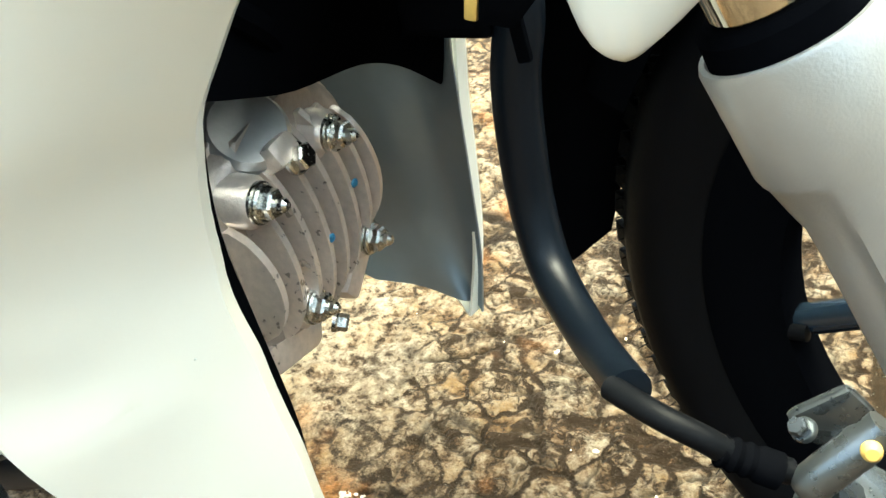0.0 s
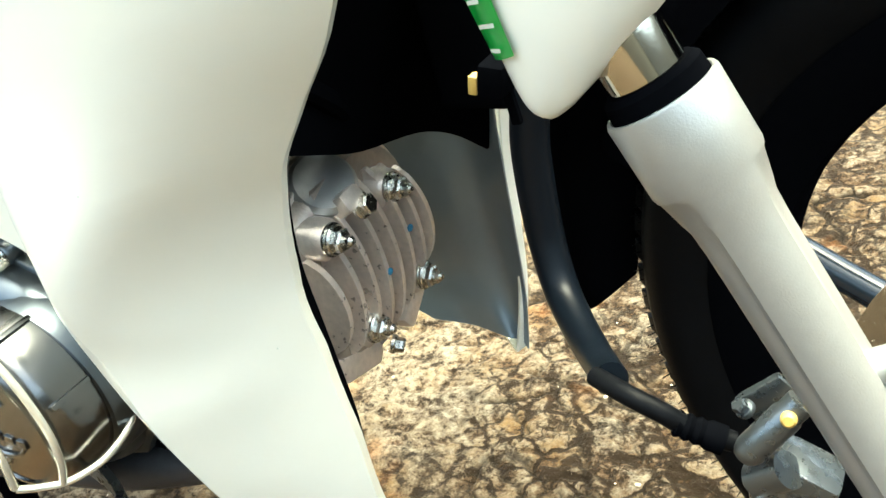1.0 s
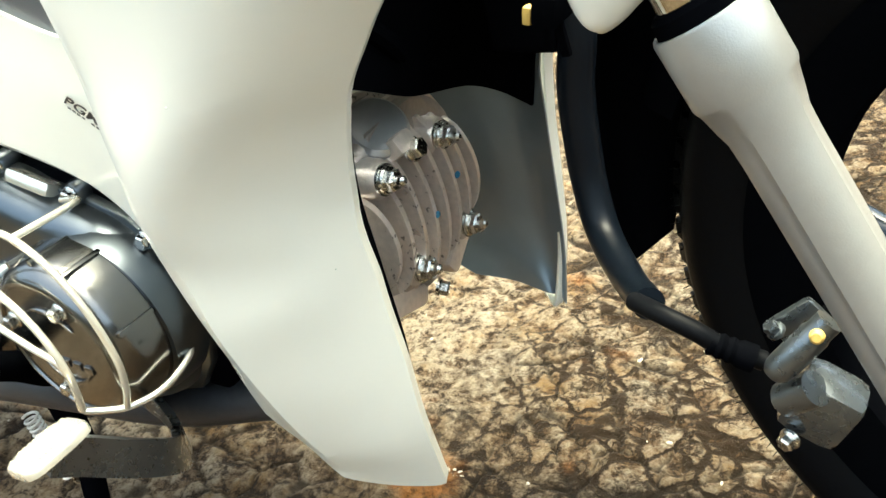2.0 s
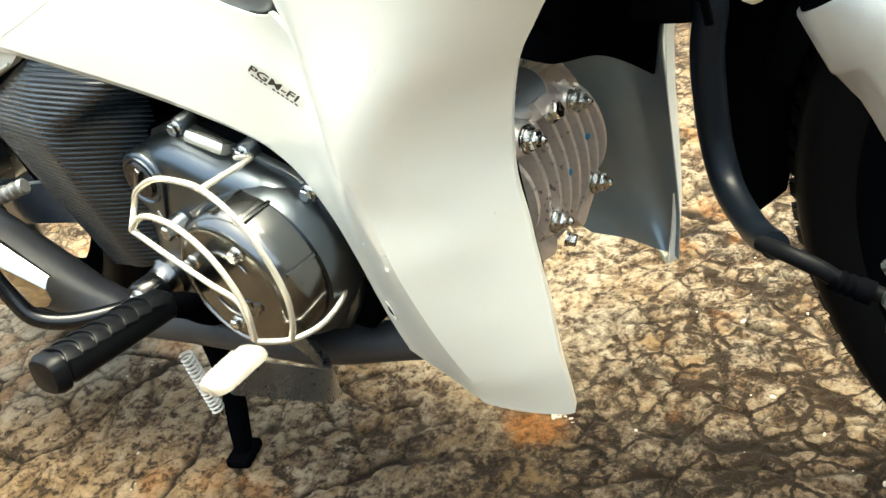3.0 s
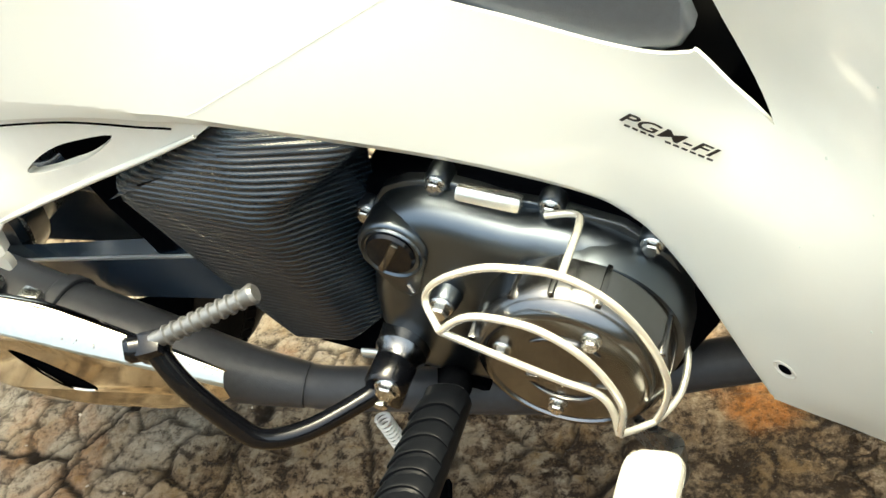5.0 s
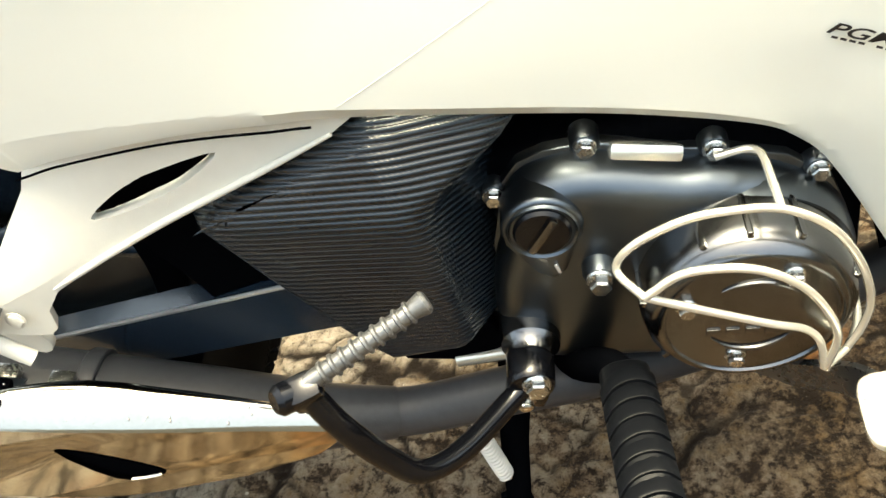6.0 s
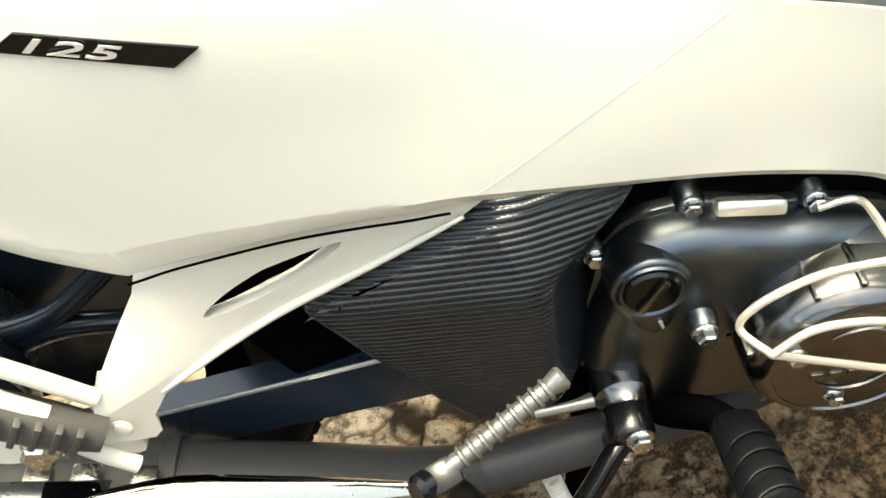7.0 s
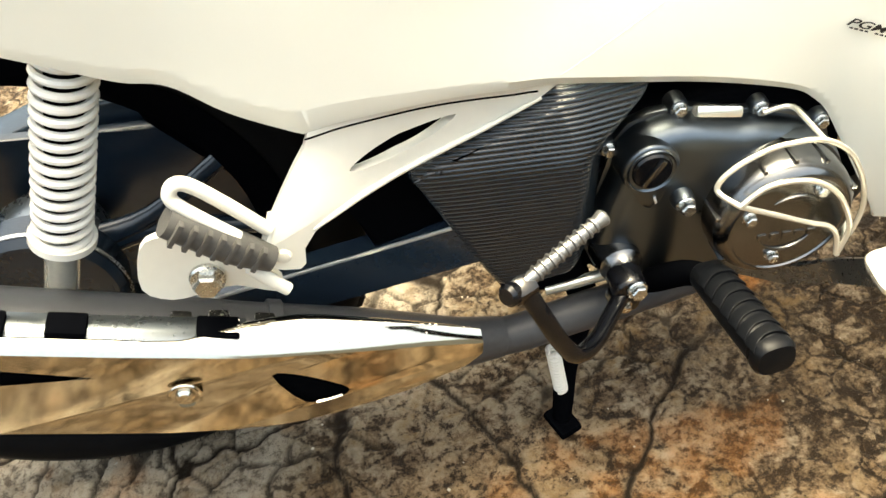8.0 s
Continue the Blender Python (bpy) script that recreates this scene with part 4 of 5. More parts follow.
bolt(engine, (0.268, 0.034, 0.276), (1, 0.2, -0.1), 0.004, 0.007)
bolt(engine, (0.266, -0.018, 0.262), (0.9, 0.3, -0.3), 0.004, 0.008)
for y, z in ((-0.019, 0.316), (0.010, 0.327)):
    part("paint_dot", lathe([(0.0024, 0), (0.0018, 0.0006), (0, 0.0007)], (0.2805, y, z), (1, -0.3, 0), 12), BLUE_DOT, engine)
part("starter_cover", tube([(0.238, -0.052, 0.258), (0.215, -0.055, 0.240), (0.17, -0.05, 0.23)], [0.007, 0.011, 0.018], 4, 18), BLACK, engine)

# ---- engine guard: three bent bars ----
guard = part("engine_guard", tube([(0.019, -0.177, 0.336), (0.007, -0.162, 0.343), (0.017, -0.160, 0.357), (0.042, -0.159, 0.368), (0.064, -0.158, 0.369), (0.089, -0.157, 0.364), (0.112, -0.157, 0.346), (0.127, -0.157, 0.318), (0.134, -0.158, 0.288), (0.131, -0.159, 0.266), (0.124, -0.160, 0.250)], 0.00235, 6, 12), SATIN_CHROME, None, "pale coated steel-rod clutch guard")
part("guard_rod", tube([(0.019, -0.177, 0.336), (0.037, -0.176, 0.348), (0.056, -0.176, 0.349), (0.076, -0.176, 0.343), (0.094, -0.176, 0.328), (0.106, -0.176, 0.308), (0.113, -0.177, 0.284), (0.108, -0.177, 0.258)], 0.00235, 6, 12), SATIN_CHROME, guard)
part("guard_rod", tube([(0.019, -0.177, 0.336), (0.050, -0.176, 0.317), (0.080, -0.174, 0.298), (0.098, -0.172, 0.287), (0.1055, -0.174, 0.276), (0.107, -0.177, 0.258)], 0.00235, 6, 12), SATIN_CHROME, guard)
part("guard_rod", tube([(0.108, -0.177, 0.257), (0.116, -0.168, 0.252), (0.126, -0.157, 0.249), (0.135, -0.138, 0.250), (0.136, -0.115, 0.256), (0.129, -0.103, 0.262)], 0.00235, 6, 12), SATIN_CHROME, guard)
part("guard_rod", tube([(0.066, -0.106, 0.3585), (0.080, -0.106, 0.3605), (0.0865, -0.109, 0.3612), (0.0887, -0.117, 0.3620), (0.089, -0.137, 0.363), (0.089, -0.157, 0.364)], 0.00235, 6, 12), SATIN_CHROME, guard)
part("guard_tab", block((0.129, -0.1045, 0.263), (0.014, 0.003, 0.02), (0, 20, 0), 0.001), SATIN_CHROME, guard)

# ---- kick starter ----
kick = part("kick_starter", tube([(-0.058, -0.152, 0.243), (-0.072, -0.165, 0.240), (-0.098, -0.198, 0.246), (-0.118, -0.216, 0.258), (-0.130, -0.220, 0.280), (-0.143, -0.222, 0.318), (-0.153, -0.217, 0.345)], 0.0072, 6, 16), GLOSS_BLACK, None, "black bent kick starter with ribbed pedal")
part("kick_hub", lathe([(0.0150, 0.138), (0.0150, 0.158), (0.013, 0.161), (0, 0.161)], (-0.056, 0, 0.247), (0, -1, 0), 28), GLOSS_BLACK, kick)
part("kick_clamp", block((-0.060, -0.152, 0.236), (0.026, 0.017, 0.018), (0, 25, 0), 0.004), GLOSS_BLACK, kick)
bolt(kick, (-0.052, -0.160, 0.250), (0.1, -1, 0.1), 0.0062, 0.008)
bolt(kick, (-0.062, -0.160, 0.234), (0, -1, -0.2), 0.0045, 0.006)
a, b = Vector((-0.153, -0.215, 0.350)), Vector((-0.087, -0.185, 0.366))
d = (b - a).normalized()
prof = [(0.0, 0.0), (0.0055, 0.001)]
for k in range(9):
    h = 0.010 + k * 0.0066
    prof += [(0.0050, h), (0.0064, h + 0.0008), (0.0064, h + 0.0022), (0.0050, h + 0.003)]
prof += [(0.0062, 0.0715), (0.0066, 0.0735), (0.005, 0.0755), (0, 0.0757)]
part("kick_pedal", lathe(prof, a, d, 20), GREY_RIB, kick, "ribbed kick pedal bar")
part("pivot_knuckle", block(a - d * 0.002 + Vector((0, 0, -0.004)), (0.018, 0.017, 0.019), (20, 0, 24), 0.005), GLOSS_BLACK, kick)
part("pivot_pin", lathe([(0.0085, 0), (0.0085, 0.006), (0.006, 0.009), (0, 0.009)], a - d * 0.010, (-0.7, -0.6, 0.35), 22), GLOSS_BLACK, kick)

# ---- rider footrest ----
root, tip = Vector((0.001, -0.168, 0.264)), Vector((0.009, -0.276, 0.279))
ax = (tip - root).normalized()
wide = Vector((1, 0, 0)) - ax * ax.x
wide.normalize()
tall = wide.cross(ax) if wide.cross(ax).z > 0 else ax.cross(wide)


def slab_row(s, w, h, n=20):
    c = root + ax * s
    row = []
    for k in range(n):
        t = 2 * math.pi * k / n
        cs, sn = math.cos(t), math.sin(t)
        row.append(c + wide * w * math.copysign(abs(cs) ** 0.7, cs) + tall * h * math.copysign(abs(sn) ** 0.7, sn))
    return row


bm = bmesh.new()
grid_faces(bm, [slab_row(s, 0.88 * w, 0.88 * h) for s, w, h in ((0, 0.012, 0.010), (0.004, 0.0165, 0.0135), (0.05, 0.0175, 0.0145), (0.094, 0.0175, 0.0145), (0.0955, 0.016, 0.0135), (0.0975, 0.016, 0.0135), (0.099, 0.0185, 0.0165), (0.105, 0.0185, 0.0165), (0.109, 0.0160, 0.0140), (0.110, 0.004, 0.004))], closed=True, caps=True)
peg = part("footrest", bm, PEG, None, "black rubber rider footrest with curved ribs", 40)
for k in range(7):
    s = 0.010 + 0.0122 * k
    rows = []
    for ds, h in ((0.0, 0.0138), (0.0102, 0.0166), (0.0116, 0.0162), (0.0119, 0.0138)):
        row = []
        for j in range(13):
            u = -1 + j / 6
            row.append(root + ax * (s + ds + 0.006 * u * u - 0.003 * u) + wide * 0.0155 * u + tall * (0.88 * h - 0.0053 * abs(u) ** 3.5))
        rows.append(row)
    bm = bmesh.new()
    grid_faces(bm, rows)
    part("tread_scale", bm, PEG, peg, "", 60)
part("footrest_bar", tube([(-0.06, -0.05, 0.195), (-0.035, -0.11, 0.205), (-0.008, -0.15, 0.245), (0.001, -0.175, 0.265)], [0.012, 0.012, 0.011, 0.009], 5, 16), BLACK, None, "black footrest bar")
part("footrest_bracket", block((-0.024, -0.110, 0.192), (0.034, 0.018, 0.030), (0, 15, 0), 0.006), BLACK)

# ---- rear brake pedal ----
pad_m = pose(0.1325, -0.2145, 0.267, 3, -12, -4)
bm = bmesh.new()
rows = []
for s, z in ((0.86, -0.0015), (1.0, 0.0), (1.0, 0.0040), (0.95, 0.0056), (0.85, 0.0062)):
    row = []
    for k in range(32):
        t = 2 * math.pi * k / 32
        cs, sn = math.cos(t), math.sin(t)
        row.append(pad_m @ Vector((0.0172 * s * math.copysign(abs(cs) ** 0.5, cs), 0.0215 * s * math.copysign(abs(sn) ** 0.5, sn), z)))
    rows.append(row)
grid_faces(bm, rows, closed=True, caps=True)
pad = part("brake_pedal", bm, SATIN_CHROME, None, "pale studded rear brake pedal", 40)
bm = bmesh.new()
for i in range(-4, 5):
    for j in range(-5, 6):
        if abs(i) == 4 and abs(j) > 3:
            continue
        block(pad_m @ Vector((0.0033 * i, 0.0033 * j, 0.0064)), (0.0020, 0.0020, 0.0014), (3, -12, -4), 0, bm)
tagged(part("stud_pattern", bm, SATIN_CHROME, pad), kind="stuff")


def strap(points, half, thick, up=(0, 0, 1)):
    """A flat bar on edge along points."""
    line = [Vector(q) for q in spline(points, 5)]
    rows = []
    for k, c in enumerate(line):
        d = (line[min(k + 1, len(line) - 1)] - line[max(k - 1, 0)]).normalized()
        s = d.cross(Vector(up)).normalized()
        u = s.cross(d)
        rows.append([c + s * thick + u * half, c + s * thick - u * half, c - s * thick - u * half, c - s * thick + u * half])
    bm = bmesh.new()
    grid_faces(bm, rows, closed=True, caps=True)
    bmesh.ops.bevel(bm, geom=[e for e in bm.edges if len(e.link_faces) == 2 and e.calc_face_angle(0) > 0.9], offset=0.0012, segments=2, affect="EDGES")
    return bm


part("pedal_arm", strap([(0.130, -0.214, 0.262), (0.133, -0.200, 0.250), (0.136, -0.175, 0.225), (0.130, -0.148, 0.200), (0.105, -0.128, 0.184), (0.092, -0.118, 0.182), (0.06, -0.108, 0.192), (0.0, -0.100, 0.203), (-0.05, -0.098, 0.208)], 0.0115, 0.0028), BLUE_STEEL, pad, "grey steel pedal arm")
part("pedal_shaft", tube([(0.028, -0.104, 0.2135), (-0.045, -0.101, 0.210), (-0.085, -0.099, 0.206), (-0.115, -0.098, 0.204)], 0.0058, 3, 16), SATIN_CHROME, pad)

# ---- centre stand ----
stand = part("centre_stand", tube([(-0.075, -0.105, 0.180), (-0.085, -0.100, 0.150), (-0.098, -0.097, 0.090), (-0.106, -0.104, 0.040), (-0.110, -0.108, 0.012)], [0.013, 0.012, 0.0115, 0.011, 0.010], 4, 14), BLACK, None, "black steel centre stand, lowered")
part("stand_leg", tube(mirror([(-0.075, -0.105, 0.180), (-0.085, -0.100, 0.150), (-0.098, -0.097, 0.090), (-0.106, -0.104, 0.040), (-0.110, -0.108, 0.012)]), 0.0115, 4, 14), BLACK, stand)
part("stand_tube", tube([(-0.078, -0.11, 0.178), (-0.078, 0.10, 0.178)], 0.014, 1, 16, straight=True), BLACK, stand)
for pts in ([(-0.110, -0.110, 0.006)], mirror([(-0.110, -0.110, 0.006)])):
    part("stand_foot", block(pts[0], (0.026, 0.036, 0.011), (0, 0, 20), 0.004), BLACK, stand)


def coil(a, b, radius, wire, turns, per=16, flat=1.0):
    a, b = Vector(a), Vector(b)
    x, y, z = frame_of(b - a)
    n = int(turns * per)
    return tube([a + (b - a) * (k / n) + radius * (math.cos(2 * math.pi * k / per) * x + math.sin(2 * math.pi * k / per) * y) for k in range(n + 1)], wire, 1, 8, straight=True)


part("stand_spring", coil((-0.116, -0.116, 0.140), (-0.110, -0.114, 0.070), 0.0060, 0.0013, 15), SPRING, stand, "pale coil return spring")
part("spring_hook", tube([(-0.110, -0.114, 0.071), (-0.109, -0.113, 0.060), (-0.107, -0.108, 0.056)], 0.0014, 4, 8), STEEL, stand)

# ---- air box with carbon-weave skin ----
def weave():
    m = material("carbon_weave_film", (0.012, 0.020, 0.028), 0.24, 0, 0.12, 0.1, 40, shine=0.6)
    n, l = m.node_tree.nodes, m.node_tree.links
    b = n["Principled BSDF"]
    at = n.new("ShaderNodeTexCoord")
    turned = n.new("ShaderNodeMapping")
    turned.inputs["Rotation"].default_value = (radians(22), radians(-4), 0)
    l.new(at.outputs["Object"], turned.inputs["Vector"])
    ribs = n.new("ShaderNodeTexWave")
    ribs.bands_direction, ribs.wave_profile = "Z", "SIN"
    ribs.inputs["Scale"].default_value, ribs.inputs["Distortion"].default_value = 78, 0.05
    l.new(turned.outputs[0], ribs.inputs["Vector"])
    twill = n.new("ShaderNodeTexWave")
    twill.bands_direction, twill.wave_profile = "DIAGONAL", "SIN"
    twill.inputs["Scale"].default_value = 190
    l.new(turned.outputs[0], twill.inputs["Vector"])
    add = n.new("ShaderNodeMath")
    add.operation = "MULTIPLY_ADD"
    add.inputs[1].default_value = 0.12
    l.new(twill.outputs["Fac"], add.inputs[0])
    l.new(ribs.outputs["Fac"], add.inputs[2])
    bu = n.new("ShaderNodeBump")
    bu.inputs["Strength"].default_value, bu.inputs["Distance"].default_value = 0.75, 0.0012
    l.new(add.outputs[0], bu.inputs["Height"])
    l.new(bu.outputs[0], b.inputs["Normal"])
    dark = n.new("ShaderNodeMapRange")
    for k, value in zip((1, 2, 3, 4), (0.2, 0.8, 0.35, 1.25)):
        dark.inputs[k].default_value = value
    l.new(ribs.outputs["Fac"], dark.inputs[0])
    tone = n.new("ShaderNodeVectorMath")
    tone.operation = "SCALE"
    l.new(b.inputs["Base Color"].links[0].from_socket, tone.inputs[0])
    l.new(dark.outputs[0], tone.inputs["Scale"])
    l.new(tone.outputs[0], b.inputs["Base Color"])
    return m


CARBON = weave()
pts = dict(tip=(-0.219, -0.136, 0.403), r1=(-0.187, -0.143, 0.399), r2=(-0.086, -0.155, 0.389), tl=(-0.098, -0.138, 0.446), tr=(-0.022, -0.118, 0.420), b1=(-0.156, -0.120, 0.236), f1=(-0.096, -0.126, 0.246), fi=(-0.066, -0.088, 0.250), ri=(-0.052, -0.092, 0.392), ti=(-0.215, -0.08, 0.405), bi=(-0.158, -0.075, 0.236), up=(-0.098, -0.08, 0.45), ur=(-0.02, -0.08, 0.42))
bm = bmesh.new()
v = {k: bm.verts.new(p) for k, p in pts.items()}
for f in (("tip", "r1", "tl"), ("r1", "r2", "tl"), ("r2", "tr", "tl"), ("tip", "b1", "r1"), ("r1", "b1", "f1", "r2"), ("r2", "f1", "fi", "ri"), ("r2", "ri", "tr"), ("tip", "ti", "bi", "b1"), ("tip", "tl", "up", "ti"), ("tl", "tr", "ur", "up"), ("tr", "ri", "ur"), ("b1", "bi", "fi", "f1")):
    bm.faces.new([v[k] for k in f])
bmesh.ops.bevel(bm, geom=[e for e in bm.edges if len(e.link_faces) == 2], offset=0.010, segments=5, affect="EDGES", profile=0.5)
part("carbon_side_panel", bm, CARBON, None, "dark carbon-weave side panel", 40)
part("lower_flap", prism([(-0.165, 0.245), (-0.085, 0.25), (-0.075, 0.215), (-0.10, 0.20), (-0.15, 0.212)], -0.06, -0.100, 0.004), BLACK, None, "black lower frame plate")
part("wiring", tube([(-0.075, -0.098, 0.33), (-0.078, -0.101, 0.30), (-0.073, -0.099, 0.275)], 0.002, 4, 8), YELLOW)

# ---- passenger step stay ----
def stay_depth(x, z):
    xs, ys = (-0.33, -0.318, -0.288, -0.25, -0.216, -0.10), (-0.188, -0.187, -0.175, -0.157, -0.148, -0.139)
    y = float(np.interp(x, xs, ys))
    t = min(1.0, max(0.0, (z - 0.41) / 0.055)) if y < -0.150 else 0.0
    return y * (1 - t) - 0.150 * t + 0.004


OUT = [(-0.2700, 0.4665), (-0.2770, 0.454), (-0.290, 0.441), (-0.307, 0.423), (-0.3185, 0.404), (-0.322, 0.395), (-0.320, 0.388), (-0.311, 0.380), (-0.301, 0.3735), (-0.2965, 0.376), (-0.294, 0.389), (-0.284, 0.3985), (-0.258, 0.4035), (-0.223, 0.4105), (-0.190, 0.4195), (-0.156, 0.4295), (-0.118, 0.441), (-0.100, 0.4505), (-0.125, 0.4565), (-0.16, 0.4625), (-0.2, 0.4655), (-0.24, 0.4655)]
SLIT = rounded([(-0.252, 0.4285), (-0.236, 0.438), (-0.214, 0.4445), (-0.174, 0.4475), (-0.203, 0.432), (-0.236, 0.4262)])
stay = part("step_stay", plate(OUT, [SLIT], stay_depth, 0.009, [-0.325 + 0.006 * k for k in range(24)]), WHITE_SATIN, None, "white cast passenger step stay", 35)
bm = tube([(-0.285, -0.169, 0.4005), (-0.27, -0.163, 0.4035), (-0.25, -0.1545, 0.407), (-0.216, -0.1455, 0.4145), (-0.156, -0.1415, 0.4315), (-0.115, -0.1385, 0.4435)], [0.0012, 0.002, 0.0022, 0.0022, 0.002, 0.0012], 6, 12)
part("stay_rib", bm, WHITE_SATIN, stay)
bolt(stay, (-0.308, -0.1815, 0.394), (0, -1, 0.1), 0.004, 0.002, WHITE_SATIN)
part("stay_foot", tube([(-0.331, -0.186, 0.395), (-0.322, -0.187, 0.3815), (-0.312, -0.187, 0.368)], 0.0048, 3, 14), WHITE_SATIN, stay, "short white rod")
part("stay_joint", tube([(x, float(flank_depth(np.array([(x, z)]))[0]) + 0.0016, z - 0.0014) for x, z in EDGE if -0.277 < x < -0.112], 0.0007, 1, 6, straight=True), BLACK, stay, "thin dark joint under the cover")
# folded passenger step
step = part("passenger_step", tube([(-0.315, -0.186, 0.398), (-0.336, -0.187, 0.418), (-0.368, -0.188, 0.452)], [0.009, 0.012, 0.011], 5, 14), STEP_GREY, None, "folded grey rubber passenger footrest")
part("step_loop", tube([(-0.312, -0.176, 0.415), (-0.330, -0.178, 0.444), (-0.347, -0.180, 0.468), (-0.356, -0.182, 0.472), (-0.360, -0.184, 0.464), (-0.352, -0.186, 0.452), (-0.330, -0.187, 0.424)], 0.0048, 5, 12), WHITE_SATIN, step)
for k in range(7):
    c = Vector((-0.321, -0.196, 0.409)).lerp(Vector((-0.362, -0.199, 0.448)), k / 6)
    part("tread_rib", block(c, (0.0035, 0.006, 0.02), (0, 42, 0), 0.001), STEP_GREY, step)

# ---- swing arm ----
A0, A1 = Vector((-0.58, -0.062, 0.222)), Vector((-0.10, -0.122, 0.322))
bm = bmesh.new()
rows = []
for t in np.linspace(0, 1, 8):
    c = A0.lerp(A1, float(t))
    rows.append([c + Vector((0, -0.010, 0.022)), c + Vector((0, 0.012, 0.022)), c + Vector((0, 0.012, -0.022)), c + Vector((0, -0.010, -0.022))])
grid_faces(bm, rows, closed=True, caps=True)
bmesh.ops.bevel(bm, geom=[e for e in bm.edges if len(e.link_faces) == 2 and e.calc_face_angle(0) > 0.9], offset=0.003, segments=3, affect="EDGES")
arm = part("swing_arm", bm, ARM, None, "dark blue-grey swing arm")
# pale strip added where the sky's highlight lies along the arm
part("arm_edge", tube([A0 + Vector((0, -0.0085, 0.0215)), A1 + Vector((0, -0.0085, 0.0215))], 0.0018, 1, 8, straight=True), CAP_GREY, arm, "pale strip painted as the upper edge's sky highlight")
# dark sheets added beyond the rear wheel, outlined to fit the camera's view
part("inner_guard", prism([(-0.75, 0.42), (-0.606, 0.389), (-0.47, 0.368), (-0.416, 0.362), (-0.38, 0.34), (-0.33, 0.30), (-0.29, 0.22), (-0.30, 0.15), (-0.75, 0.15)], 0.066, 0.054, 0.004), ARM, None, "dark blue-black sheet added to close the view past the rear wheel")
part("inner_mudguard", prism([(-0.425, 0.375), (-0.44, 0.45), (-0.50, 0.50), (-0.50, 0.58), (-0.30, 0.58), (-0.22, 0.45), (-0.25, 0.28), (-0.36, 0.28)], 0.052, 0.044, 0.003), BLACK, None, "black sheet added to close the view past the rear wheel")
part("chain_case", prism([(-0.62, 0.30), (-0.6, 0.36), (-0.5, 0.385), (-0.2, 0.39), (-0.14, 0.36), (-0.16, 0.30), (-0.3, 0.29), (-0.5, 0.26)], 0.115, 0.075, 0.006), ARM, None, "dark chain case")

# ---- exhaust ----
part("exhaust_pipe", tube([(0.212, -0.030, 0.27), (0.210, -0.036, 0.225), (0.188, -0.044, 0.184), (0.12, -0.060, 0.171), (0.05, -0.086, 0.170), (-0.02, -0.110, 0.186), (-0.09, -0.117, 0.185), (-0.15, -0.120, 0.180), (-0.19, -0.124, 0.190)], 0.0175, 7, 24), PIPE, None, "matt black exhaust pipe")
silencer = part("silencer", tube([(-0.165, -0.122, 0.183), (-0.205, -0.130, 0.199), (-0.25, -0.138, 0.221), (-0.29, -0.143, 0.240), (-0.36, -0.146, 0.268), (-0.434, -0.148, 0.300), (-0.6, -0.15, 0.372), (-0.8, -0.155, 0.455)], [0.0185, 0.023, 0.0295, 0.0335, 0.037, 0.040, 0.042, 0.042], 6, 32), PIPE, None, "matt black silencer body")


def shield_depth(x, z):
    ridge = float(np.interp(x, (-0.8, -0.436, -0.354, -0.277, -0.187), (-0.208, -0.205, -0.2, -0.19, -0.1735)))
    top = float(np.interp(x, (-0.8, -0.5, -0.436, -0.354, -0.277, -0.187), (0.505, 0.386, 0.359, 0.321, 0.288, 0.246)))
    return ridge + 0.010 * min(1.0, max(0.0, (top - z) / 0.1)) ** 1.5


LOW = [(-0.8, 0.40), (-0.548, 0.297), (-0.438, 0.251), (-0.395, 0.234), (-0.361, 0.2235), (-0.335, 0.218), (-0.312, 0.2165), (-0.254, 0.2155), (-0.2, 0.222), (-0.186, 0.231)]
TOP = [(-0.184, 0.244), (-0.23, 0.2665), (-0.277, 0.288), (-0.315, 0.304), (-0.354, 0.321), (-0.395, 0.340), (-0.436, 0.359), (-0.5, 0.386), (-0.6, 0.427), (-0.8, 0.505)]
SLOT1 = rounded([(-0.345, 0.2935), (-0.325, 0.283), (-0.300, 0.2545), (-0.2965, 0.2435), (-0.308, 0.2385), (-0.331, 0.246)], 3)
SLOT2 = [(-0.456, 0.3415), (-0.509, 0.371), (-0.60, 0.411), (-0.70, 0.452), (-0.705, 0.44), (-0.61, 0.395), (-0.517, 0.3555)]
face = plate([*LOW, *TOP], [SLOT1, SLOT2], shield_depth, 0.0016)
part("heat_shield", face, CHROME, silencer, "polished chrome heat shield", 25)
# its upper face, turned in over the silencer
rows = []
for x, z in TOP:
    y = shield_depth(x, z)
    w = float(np.interp(x, (-0.8, -0.372, -0.348, -0.30, -0.184), (0.30, 0.30, 0.95, 0.95, 0.3)))
    rows.append([(x, y, z), (x, y + 0.003, z + 0.004), (x, y + 0.003 + 0.010 * w, z + 0.004 + 0.010 * w), (x, y + 0.003 + 0.019 * w, z + 0.004 + 0.016 * w), (x, y + 0.003 + 0.026 * w, z + 0.003 + 0.013 * w)])
bm = loft(rows, 3, 2, 0.0012, out=(-0.4, -0.6, 0.9))
part("shield_top", bm, CHROME, silencer, "chrome shield top with water drops", 60)
# recessed channel behind the shield's upper edge, with dark spacers, and black sheets added behind its slots in place
# of the shade inside
rows = []
for x, z in TOP[4:]:
    y = shield_depth(x, z)
    rows.append([(x, y + 0.006, z - 0.004), (x, y + 0.012, z + 0.003), (x, y + 0.024, z + 0.008), (x, y + 0.034, z + 0.006)])
